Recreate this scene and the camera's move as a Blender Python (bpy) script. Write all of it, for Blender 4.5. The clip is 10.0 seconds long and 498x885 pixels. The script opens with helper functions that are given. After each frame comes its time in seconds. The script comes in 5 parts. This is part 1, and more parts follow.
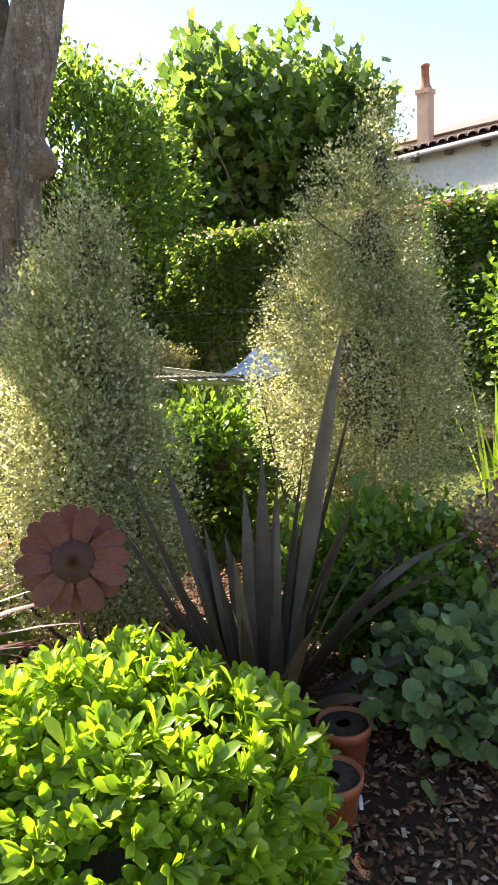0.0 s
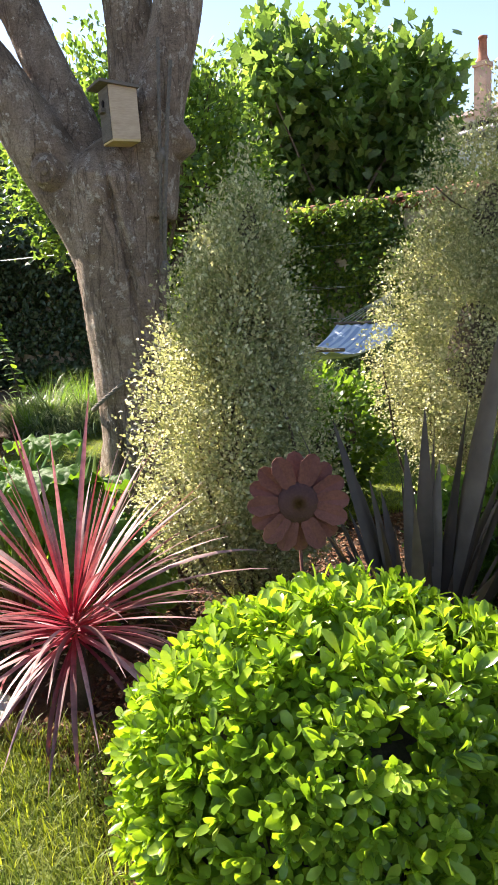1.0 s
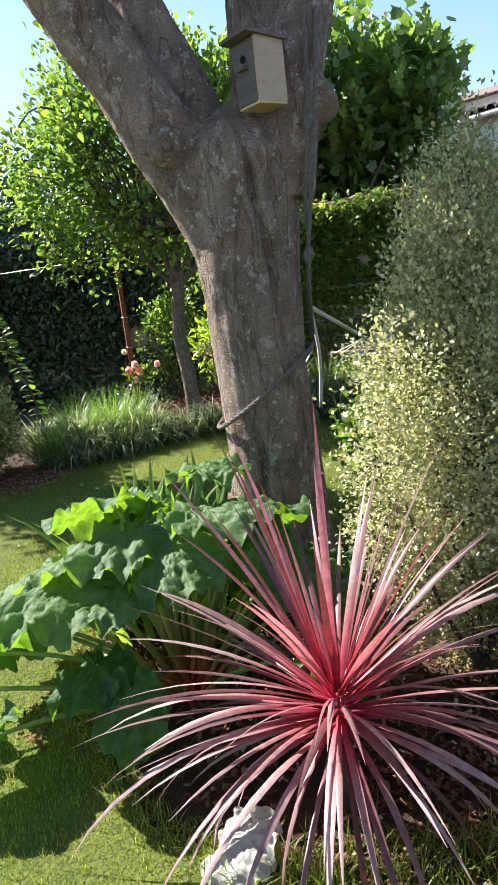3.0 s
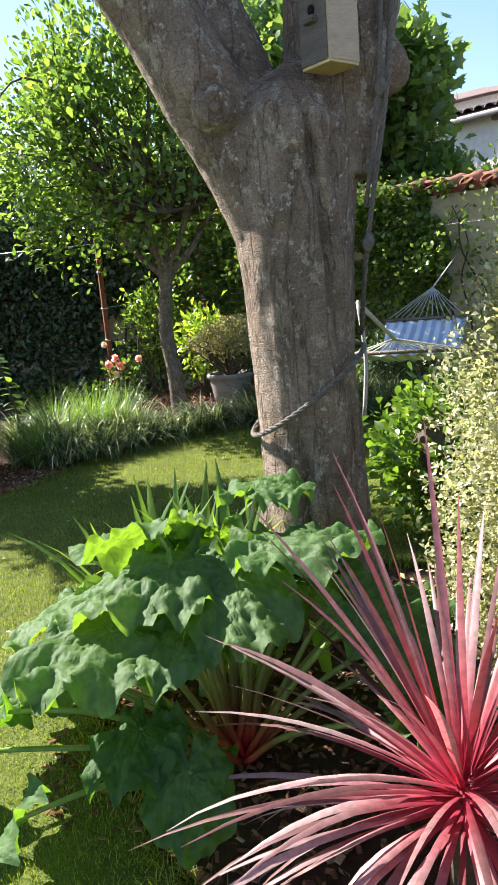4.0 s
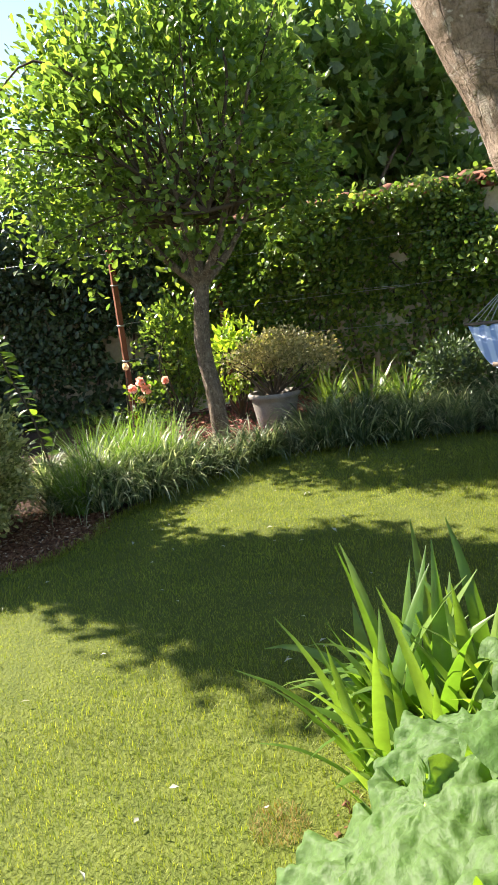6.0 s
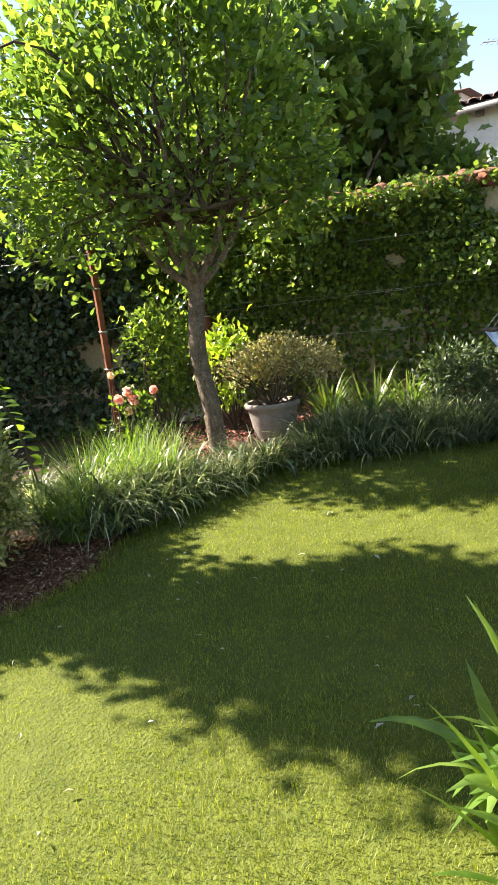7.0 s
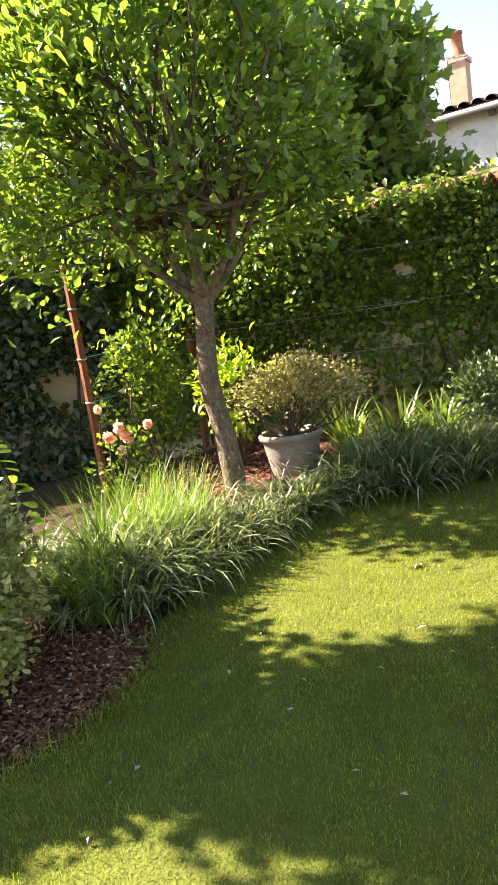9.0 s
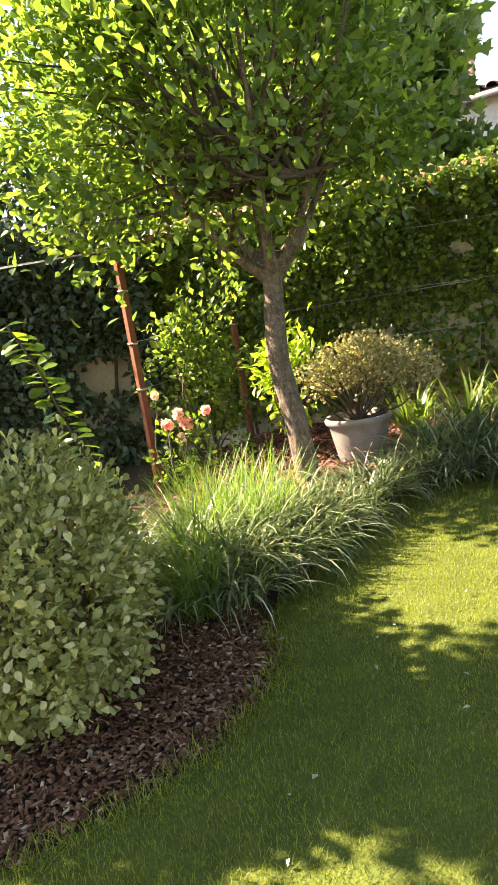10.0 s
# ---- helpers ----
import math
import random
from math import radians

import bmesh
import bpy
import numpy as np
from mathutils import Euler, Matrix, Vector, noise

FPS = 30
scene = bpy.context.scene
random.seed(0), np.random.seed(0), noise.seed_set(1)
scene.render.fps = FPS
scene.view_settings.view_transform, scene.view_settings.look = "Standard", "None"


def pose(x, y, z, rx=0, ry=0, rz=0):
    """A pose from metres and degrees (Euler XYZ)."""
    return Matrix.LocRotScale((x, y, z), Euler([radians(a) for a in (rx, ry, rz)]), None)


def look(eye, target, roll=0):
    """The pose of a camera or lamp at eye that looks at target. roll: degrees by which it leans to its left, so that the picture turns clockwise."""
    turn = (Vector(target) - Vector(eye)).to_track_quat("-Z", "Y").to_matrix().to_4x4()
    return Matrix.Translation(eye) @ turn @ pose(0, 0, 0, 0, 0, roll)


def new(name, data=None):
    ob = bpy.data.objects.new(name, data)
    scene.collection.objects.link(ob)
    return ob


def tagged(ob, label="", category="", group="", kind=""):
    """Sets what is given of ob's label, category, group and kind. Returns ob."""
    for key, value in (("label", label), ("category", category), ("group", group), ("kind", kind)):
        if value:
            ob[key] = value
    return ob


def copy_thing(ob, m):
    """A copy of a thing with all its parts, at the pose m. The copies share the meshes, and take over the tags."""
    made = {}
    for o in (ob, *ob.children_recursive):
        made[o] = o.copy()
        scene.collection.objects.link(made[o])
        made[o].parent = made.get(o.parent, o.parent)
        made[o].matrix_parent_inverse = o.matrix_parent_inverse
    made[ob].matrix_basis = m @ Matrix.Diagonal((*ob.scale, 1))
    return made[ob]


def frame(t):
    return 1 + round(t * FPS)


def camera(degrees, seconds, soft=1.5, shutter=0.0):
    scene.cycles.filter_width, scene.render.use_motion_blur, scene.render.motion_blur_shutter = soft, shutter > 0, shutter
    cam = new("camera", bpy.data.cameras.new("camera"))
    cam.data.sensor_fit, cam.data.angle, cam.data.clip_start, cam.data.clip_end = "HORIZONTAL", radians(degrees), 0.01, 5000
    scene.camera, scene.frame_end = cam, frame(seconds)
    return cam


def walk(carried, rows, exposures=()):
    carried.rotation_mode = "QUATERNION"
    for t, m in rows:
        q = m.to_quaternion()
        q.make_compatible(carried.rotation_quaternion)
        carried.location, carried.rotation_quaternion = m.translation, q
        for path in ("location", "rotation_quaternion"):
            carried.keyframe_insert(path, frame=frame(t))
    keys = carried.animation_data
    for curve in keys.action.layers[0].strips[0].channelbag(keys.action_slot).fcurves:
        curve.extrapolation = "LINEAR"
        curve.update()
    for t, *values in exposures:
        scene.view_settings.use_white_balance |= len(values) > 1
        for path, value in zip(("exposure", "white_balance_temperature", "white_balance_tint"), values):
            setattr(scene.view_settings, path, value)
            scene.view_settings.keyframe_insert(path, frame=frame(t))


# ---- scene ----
cam = camera(38.3, 10.0)
PATH = [
    (0, (-0.002, 0.003, 1.503), (-0.041, 1.967, 1.124), -3.3),
    (0.5, (-0.22, -0.11, 1.492), (-0.318, 1.849, 1.1), -3.8),
    (1, (-0.466, -0.202, 1.486), (-0.618, 1.747, 1.066), -3.9),
    (1.5, (-0.683, -0.143, 1.456), (-0.923, 1.794, 1.021), -3.9),
    (2, (-0.917, 0.012, 1.475), (-1.16, 1.952, 1.055), -4.8),
    (2.5, (-1.18, 0.145, 1.485), (-1.317, 2.099, 1.081), -6.6),
    (2.7, (-1.307, 0.206, 1.49), (-1.387, 2.163, 1.086), -7.3),
    (3.8, (-1.747, 0.717, 1.488), (-1.67, 2.67, 1.064), -4.7),
    (4, (-1.814, 0.769, 1.494), (-1.719, 2.721, 1.066), -4.7),
    (4.5, (-2.082, 1.011, 1.503), (-1.83, 2.948, 1.074), -6.8),
    (5, (-2.284, 1.254, 1.497), (-1.977, 3.183, 1.071), -7.3),
    (5.5, (-2.463, 1.573, 1.515), (-2.252, 3.52, 1.109), -6.6),
    (5.7, (-2.541, 1.674, 1.516), (-2.355, 3.624, 1.115), -6.7),
    (6.8, (-3.024, 2.248, 1.547), (-2.673, 4.176, 1.145), -7.4),
    (7, (-3.061, 2.354, 1.561), (-2.712, 4.281, 1.157), -6.9),
    (7.5, (-3.179, 2.644, 1.557), (-2.772, 4.559, 1.146), -5.3),
    (8, (-3.327, 2.958, 1.544), (-2.675, 4.806, 1.146), -6.5),
    (8.5, (-3.468, 3.225, 1.532), (-2.827, 5.084, 1.168), -7.9),
    (9, (-3.625, 3.501, 1.543), (-3.058, 5.386, 1.19), -8.5),
    (9.5, (-3.894, 3.723, 1.501), (-3.312, 5.601, 1.133), -9.6),
    (10, (-4.132, 3.952, 1.496), (-3.542, 5.827, 1.13), -9.3),
]
walk(cam, [(t, look(eye, target, roll)) for t, eye, target, roll in PATH],
     [(0.0, 2.2, 6900, 18), (1.0, 1.95, 6600, 18), (2.5, 1.7, 5950, 17), (4.5, 1.85, 6200, 15), (7.0, 2.1, 7000, 15), (10.0, 2.6, 7800, 20)])

# ---- sky and sun ----
SUN_AZ = (-0.80, 0.60)      # plan direction towards the sun
SUN_EL = 43.0
world = bpy.data.worlds.new("sky")
scene.world = world
world.use_nodes = True
wn = world.node_tree.nodes
sky = wn.new("ShaderNodeTexSky")
sky.sky_type = "NISHITA"
sky.sun_disc = False
sky.sun_elevation = radians(SUN_EL)
sky.sun_rotation = math.atan2(SUN_AZ[0], SUN_AZ[1])
sky.dust_density = 0.35
wn["Background"].inputs[1].default_value = 0.076
world.node_tree.links.new(sky.outputs[0], wn["Background"].inputs[0])
sun = new("sun", bpy.data.lights.new("sun", "SUN"))
sun.data.energy = 5.0
sun.data.angle = radians(0.55)
sun.data.color = (1.0, 0.93, 0.80)
sun.matrix_world = look((0, 0, 0), (-SUN_AZ[0], -SUN_AZ[1], -math.tan(radians(SUN_EL))))

rng = np.random.default_rng(7)


# ---- materials ----
def nodes_of(name):
    m = bpy.data.materials.new(name)
    m.use_nodes = True
    nt = m.node_tree
    return m, nt, nt.nodes["Principled BSDF"], nt.nodes["Material Output"]


def ramp(nt, fac, stops):
    r = nt.nodes.new("ShaderNodeValToRGB")
    els = r.color_ramp.elements
    while len(els) < len(stops):
        els.new(0.5)
    for e, (p, c) in zip(els, stops):
        e.position, e.color = p, (*c, 1)
    nt.links.new(fac, r.inputs[0])
    return r.outputs[0]


def noise_tex(nt, scale, detail=4.0, stretch=None, rough=0.6):
    co = nt.nodes.new("ShaderNodeTexCoord")
    n = nt.nodes.new("ShaderNodeTexNoise")
    n.inputs["Scale"].default_value = scale
    n.inputs["Detail"].default_value = detail
    n.inputs["Roughness"].default_value = rough
    out = co.outputs["Object"]
    if stretch:
        mp = nt.nodes.new("ShaderNodeMapping")
        mp.inputs["Scale"].default_value = stretch
        nt.links.new(out, mp.inputs[0])
        out = mp.outputs[0]
    nt.links.new(out, n.inputs["Vector"])
    return n.outputs[0]


def mixc(nt, fac, a, b, blend="MIX"):
    m = nt.nodes.new("ShaderNodeMix")
    m.data_type, m.blend_type = "RGBA", blend
    for sock, v in ((m.inputs[0], fac), (m.inputs[6], a), (m.inputs[7], b)):
        if isinstance(v, (int, float)):
            sock.default_value = v
        elif isinstance(v, tuple):
            sock.default_value = (*v, 1)
        else:
            nt.links.new(v, sock)
    return m.outputs[2]


def bump(nt, bsdf, height, strength=0.5, dist=0.01):
    b = nt.nodes.new("ShaderNodeBump")
    b.inputs["Strength"].default_value = strength
    b.inputs["Distance"].default_value = dist
    nt.links.new(height, b.inputs["Height"])
    nt.links.new(b.outputs[0], bsdf.inputs["Normal"])


def leaf_mat(name, stops, gloss=0.4, trans=0.4, trans_tint=(1.0, 1.0, 0.48), grain=30.0, spec=0.5, relief=(0.25, 0.003)):
    """A leaf: colour differs from leaf to leaf, light shines through."""
    m, nt, b, out = nodes_of(name)
    geo = nt.nodes.new("ShaderNodeNewGeometry")
    inf = nt.nodes.new("ShaderNodeObjectInfo")
    add = nt.nodes.new("ShaderNodeMath")
    add.operation = "ADD"
    nt.links.new(geo.outputs["Random Per Island"], add.inputs[0])
    nt.links.new(inf.outputs["Random"], add.inputs[1])
    fr = nt.nodes.new("ShaderNodeMath")
    fr.operation = "FRACT"
    nt.links.new(add.outputs[0], fr.inputs[0])
    col = ramp(nt, fr.outputs[0], stops)
    n = noise_tex(nt, grain, 3)
    shade = ramp(nt, n, [(0.3, (0.75, 0.75, 0.75)), (0.7, (1.15, 1.15, 1.15))])
    col = mixc(nt, 1.0, col, shade, "MULTIPLY")
    nt.links.new(col, b.inputs["Base Color"])
    b.inputs["Roughness"].default_value = gloss
    b.inputs["Specular IOR Level"].default_value = spec
    bump(nt, b, n, *relief)
    tr = nt.nodes.new("ShaderNodeBsdfTranslucent")
    tcol = mixc(nt, 1.0, col, trans_tint, "MULTIPLY")
    br = nt.nodes.new("ShaderNodeBrightContrast")
    br.inputs["Bright"].default_value = 0.0
    nt.links.new(tcol, br.inputs[0])
    gain = nt.nodes.new("ShaderNodeVectorMath")
    gain.operation = "SCALE"
    gain.inputs["Scale"].default_value = 2.2
    nt.links.new(br.outputs[0], gain.inputs[0])
    nt.links.new(gain.outputs[0], tr.inputs[0])
    mx = nt.nodes.new("ShaderNodeMixShader")
    mx.inputs[0].default_value = trans
    nt.links.new(b.outputs[0], mx.inputs[1])
    nt.links.new(tr.outputs[0], mx.inputs[2])
    nt.links.new(mx.outputs[0], out.inputs[0])
    return m


def plain_mat(name, c1, c2, scale=8.0, rough=0.7, metal=0.0, bump_s=0.3, bump_d=0.01, detail=6.0, stretch=None, spec=0.3):
    m, nt, b, out = nodes_of(name)
    n = noise_tex(nt, scale, detail, stretch)
    n2 = noise_tex(nt, scale * 9, 3, stretch)
    col = ramp(nt, n, [(0.3, c1), (0.7, c2)])
    col = mixc(nt, 0.35, col, ramp(nt, n2, [(0.3, tuple(v * 0.6 for v in c1)), (0.7, c2)]))
    nt.links.new(col, b.inputs["Base Color"])
    b.inputs["Roughness"].default_value = rough
    b.inputs["Metallic"].default_value = metal
    b.inputs["Specular IOR Level"].default_value = spec
    bump(nt, b, n2, bump_s, bump_d)
    return m


def bark_mat(name, dark, mid, pale, lichen, scale=1.0):
    """Grey bark: sandy grain, pale crusts of lichen, dark cracks and wrinkles across."""
    m, nt, b, out = nodes_of(name)
    one = (1, 1, 1)
    big = noise_tex(nt, 2.6 * scale, 4, (1, 1, 0.7))
    patch = noise_tex(nt, 9.0 * scale, 5, (1, 1, 0.6), 0.65)
    sand = noise_tex(nt, 130.0 * scale, 4, (1, 1, 0.7), 0.75)
    wrinkle = noise_tex(nt, 7.0 * scale, 6, (0.7, 0.7, 5.0), 0.7)
    streak = noise_tex(nt, 13.0 * scale, 6, (1.6, 1.6, 0.3), 0.7)
    col = ramp(nt, big, [(0.32, dark), (0.5, mid), (0.68, pale)])
    col = mixc(nt, 0.55, col, ramp(nt, patch, [(0.36, dark), (0.5, mid), (0.64, pale)]))
    col = mixc(nt, 0.35, col, ramp(nt, streak, [(0.3, (0.5, 0.48, 0.46)), (0.55, one), (0.75, (1.18, 1.16, 1.12))]), "MULTIPLY")
    crust = ramp(nt, noise_tex(nt, 15.0 * scale, 7, (1, 1, 0.75), 0.72), [(0.56, (0, 0, 0)), (0.60, (0.7, 0.7, 0.7))])
    col = mixc(nt, crust, col, lichen)
    dots = ramp(nt, noise_tex(nt, 34.0 * scale, 3, None, 0.5), [(0.66, (0, 0, 0)), (0.70, (0.8, 0.8, 0.8))])
    col = mixc(nt, dots, col, tuple(min(1, v * 1.2) for v in lichen))
    col = mixc(nt, 0.75, col, ramp(nt, sand, [(0.32, (0.4, 0.4, 0.4)), (0.5, (0.95, 0.95, 0.95)), (0.7, (1.4, 1.4, 1.4))]), "MULTIPLY")
    deep = (0.15, 0.13, 0.12)
    up = ramp(nt, noise_tex(nt, 4.2 * scale, 4, (1.6, 1.6, 0.28), 0.6), [(0.480, one), (0.496, deep), (0.504, deep), (0.520, one)])
    across = ramp(nt, noise_tex(nt, 5.0 * scale, 4, (0.5, 0.5, 2.4), 0.6), [(0.488, one), (0.498, deep), (0.502, deep), (0.512, one)])
    cracks = mixc(nt, 0.55, up, across, "MULTIPLY")
    col = mixc(nt, 0.45, col, cracks, "MULTIPLY")
    nt.links.new(col, b.inputs["Base Color"])
    b.inputs["Roughness"].default_value = 0.88
    b.inputs["Specular IOR Level"].default_value = 0.2
    h = mixc(nt, 0.4, mixc(nt, 0.25, patch, streak), mixc(nt, 0.55, sand, wrinkle))
    h = mixc(nt, 0.25, h, cracks, "MULTIPLY")
    bump(nt, b, h, 1.0, 0.045 / scale ** 0.5)
    return m


M = {}
M["bark"] = bark_mat("main_tree_bark", (0.16, 0.115, 0.08), (0.27, 0.20, 0.145), (0.39, 0.305, 0.235), (0.47, 0.41, 0.335))
M["bark2"] = bark_mat("small_tree_bark", (0.10, 0.075, 0.052), (0.20, 0.152, 0.11), (0.32, 0.25, 0.185), (0.38, 0.33, 0.25), 2.5)
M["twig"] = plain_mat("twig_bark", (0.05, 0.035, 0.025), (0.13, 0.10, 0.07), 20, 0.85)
M["tree_leaf"] = leaf_mat("fruit_tree_leaf", [(0.0, (0.06, 0.115, 0.03)), (0.5, (0.11, 0.18, 0.04)), (1.0, (0.20, 0.28, 0.055))], 0.33, 0.5, (1, 1, 0.5))
M["fig_leaf"] = leaf_mat("fig_leaf", [(0.0, (0.07, 0.13, 0.035)), (0.6, (0.12, 0.195, 0.05)), (1.0, (0.19, 0.265, 0.075))], 0.36, 0.46, (1, 1, 0.5))
M["crown_leaf"] = leaf_mat("main_crown_leaf", [(0.0, (0.03, 0.075, 0.016)), (1.0, (0.07, 0.15, 0.03))], 0.4, 0.4)
M["var_leaf"] = leaf_mat("variegated_leaf", [(0.0, (0.18, 0.20, 0.09)), (0.45, (0.29, 0.30, 0.15)), (0.8, (0.43, 0.42, 0.25)), (1.0, (0.64, 0.61, 0.45))], 0.5, 0.37, (1.0, 0.98, 0.68))
M["potted_leaf"] = leaf_mat("potted_shrub_leaf", [(0.0, (0.17, 0.165, 0.07)), (0.6, (0.30, 0.28, 0.13)), (1.0, (0.52, 0.47, 0.28))], 0.5, 0.3, (1.0, 0.95, 0.55))
M["grey_leaf"] = leaf_mat("grey_green_leaf", [(0.0, (0.15, 0.175, 0.05)), (0.55, (0.28, 0.30, 0.11)), (1.0, (0.58, 0.54, 0.29))], 0.5, 0.3, (1.0, 1.0, 0.55))
M["ball_leaf"] = leaf_mat("glossy_green_leaf", [(0.0, (0.11, 0.20, 0.022)), (0.5, (0.20, 0.31, 0.03)), (1.0, (0.33, 0.44, 0.05))], 0.27, 0.40, (1.0, 1.0, 0.25), 25)
M["dark_leaf"] = leaf_mat("bronze_sword_leaf", [(0.0, (0.045, 0.033, 0.024)), (0.7, (0.085, 0.064, 0.046)), (1.0, (0.14, 0.11, 0.08))], 0.42, 0.12, (1, 0.75, 0.4), 12, 0.3)
M["yellow_leaf"] = leaf_mat("yellowing_leaf", [(0.0, (0.42, 0.25, 0.04)), (1.0, (0.5, 0.33, 0.06))], 0.5, 0.25)
M["rhubarb_leaf"] = leaf_mat("rhubarb_leaf", [(0.0, (0.055, 0.125, 0.03)), (0.5, (0.085, 0.165, 0.045)), (1.0, (0.13, 0.21, 0.075))], 0.58, 0.46, (1.0, 1.0, 0.14), 45, 0.3, (0.6, 0.008))
M["strap_leaf"] = leaf_mat("strap_leaf", [(0.0, (0.08, 0.165, 0.028)), (1.0, (0.185, 0.285, 0.065))], 0.28, 0.42, (1, 1, 0.3), 14)
M["lime_leaf"] = leaf_mat("lime_sword_leaf", [(0.0, (0.20, 0.32, 0.04)), (1.0, (0.36, 0.46, 0.07))], 0.4, 0.4, (1, 1, 0.35), 14)
M["border_grass"] = leaf_mat("border_grass_leaf", [(0.0, (0.055, 0.095, 0.035)), (0.55, (0.115, 0.165, 0.07)), (0.82, (0.34, 0.38, 0.23)), (1.0, (0.62, 0.62, 0.47))], 0.32, 0.3, (1, 1, 0.6), 14)
M["fine_grass"] = leaf_mat("fine_grass_leaf", [(0.0, (0.09, 0.18, 0.025)), (1.0, (0.19, 0.30, 0.05))], 0.4, 0.34, (1, 1, 0.4), 14)
M["lawn_blade"] = leaf_mat("lawn_blade", [(0.0, (0.10, 0.145, 0.013)), (0.6, (0.175, 0.215, 0.024)), (1.0, (0.295, 0.31, 0.06))], 0.5, 0.42, (1, 1, 0.35), 3)
M["ivy"] = leaf_mat("ivy_leaf", [(0.0, (0.06, 0.115, 0.026)), (0.6, (0.125, 0.195, 0.04)), (1.0, (0.24, 0.31, 0.06))], 0.30, 0.44)
M["hedge"] = leaf_mat("dark_hedge_leaf", [(0.0, (0.034, 0.06, 0.028)), (1.0, (0.09, 0.135, 0.06))], 0.45, 0.25)
M["shrub_leaf"] = leaf_mat("green_shrub_leaf", [(0.0, (0.06, 0.12, 0.018)), (1.0, (0.15, 0.24, 0.03))], 0.3, 0.4)
M["geranium"] = leaf_mat("round_green_leaf", [(0.0, (0.09, 0.14, 0.05)), (1.0, (0.18, 0.25, 0.09))], 0.5, 0.28)
M["pink_shrub"] = leaf_mat("pink_shrub_leaf", [(0.0, (0.22, 0.11, 0.08)), (0.5, (0.36, 0.22, 0.16)), (1.0, (0.35, 0.38, 0.2))], 0.5, 0.25, (1, 0.8, 0.6))
M["flower"] = leaf_mat("rose_petal", [(0.0, (0.80, 0.50, 0.46)), (1.0, (0.88, 0.66, 0.58))], 0.5, 0.3, (1, 0.8, 0.7))
M["flower_white"] = leaf_mat("pale_petal", [(0.0, (0.75, 0.62, 0.5)), (1.0, (0.85, 0.78, 0.66))], 0.5, 0.3, (1, 0.9, 0.7))
M["withered"] = leaf_mat("withered_grass", [(0.0, (0.20, 0.12, 0.035)), (1.0, (0.30, 0.22, 0.06))], 0.7, 0.2)
M["rust"] = plain_mat("rusty_sheet", (0.10, 0.035, 0.027), (0.20, 0.075, 0.055), 14, 0.75, 0.1)
M["rust_dark"] = plain_mat("dark_rusty_sheet", (0.05, 0.022, 0.02), (0.10, 0.045, 0.038), 20, 0.8, 0.1)
M["stake"] = plain_mat("rusty_stake", (0.16, 0.055, 0.03), (0.27, 0.10, 0.05), 14, 0.75, 0.2)
M["terracotta"] = plain_mat("orange_plastic_pot", (0.34, 0.10, 0.045), (0.40, 0.125, 0.06), 6, 0.45, 0, 0.1)
M["soil"] = plain_mat("soil", (0.07, 0.052, 0.038), (0.19, 0.145, 0.105), 40, 0.95, 0, 1.0, 0.03)
M["stone_pot"] = plain_mat("grey_stone_pot", (0.20, 0.17, 0.145), (0.32, 0.285, 0.25), 9, 0.85, 0, 0.3)
M["mulch"] = leaf_mat("bark_chip", [(0.0, (0.085, 0.036, 0.018)), (0.6, (0.19, 0.09, 0.048)), (0.9, (0.28, 0.165, 0.095)), (1.0, (0.50, 0.40, 0.28))], 0.9, 0.0, (1, 1, 1), 60, 0.15)
M["red_mulch"] = leaf_mat("red_bark_chip", [(0.0, (0.15, 0.035, 0.025)), (1.0, (0.34, 0.10, 0.07))], 0.75, 0.0, (1, 1, 1), 40)
M["ground"] = plain_mat("mulched_soil", (0.055, 0.028, 0.016), (0.14, 0.078, 0.048), 22, 0.95, 0, 1.0, 0.03)
M["lawn"] = plain_mat("lawn_turf", (0.06, 0.085, 0.010), (0.12, 0.145, 0.02), 7, 0.9, 0, 0.8, 0.02)
M["render"] = plain_mat("cream_wall_render", (0.42, 0.35, 0.24), (0.56, 0.49, 0.36), 2.5, 0.9, 0, 0.5, 0.02)
M["tile"] = plain_mat("clay_roof_tile", (0.20, 0.085, 0.05), (0.42, 0.20, 0.13), 5, 0.85, 0, 0.3)
M["plaster"] = plain_mat("white_plaster", (0.76, 0.75, 0.73), (0.85, 0.84, 0.82), 1.2, 0.9, 0, 0.2)
M["house_stone"] = plain_mat("pale_rubble_stone", (0.66, 0.62, 0.56), (0.84, 0.81, 0.76), 4, 0.9, 0, 0.6, 0.03)
M["brick"] = plain_mat("chimney_stone", (0.40, 0.27, 0.19), (0.55, 0.40, 0.29), 3, 0.9)
M["gutter"] = plain_mat("grey_gutter", (0.16, 0.16, 0.17), (0.26, 0.26, 0.27), 4, 0.5, 0.5)
M["slate"] = plain_mat("old_roof_tile", (0.13, 0.09, 0.08), (0.26, 0.19, 0.16), 5, 0.9)
M["birch_ply"] = plain_mat("pale_plywood", (0.42, 0.31, 0.20), (0.55, 0.43, 0.30), 3, 0.6, 0, 0.15, 0.004, 4, (1, 1, 8))
M["grey_wood"] = plain_mat("weathered_wood", (0.10, 0.085, 0.07), (0.20, 0.175, 0.15), 5, 0.8, 0, 0.3, 0.01, 4, (1, 1, 8))
M["yellow_wood"] = plain_mat("raw_pine", (0.50, 0.38, 0.17), (0.60, 0.47, 0.24), 4, 0.6, 0, 0.1)
M["black"] = plain_mat("dark_hole", (0.008, 0.007, 0.006), (0.015, 0.013, 0.012), 4, 0.95)
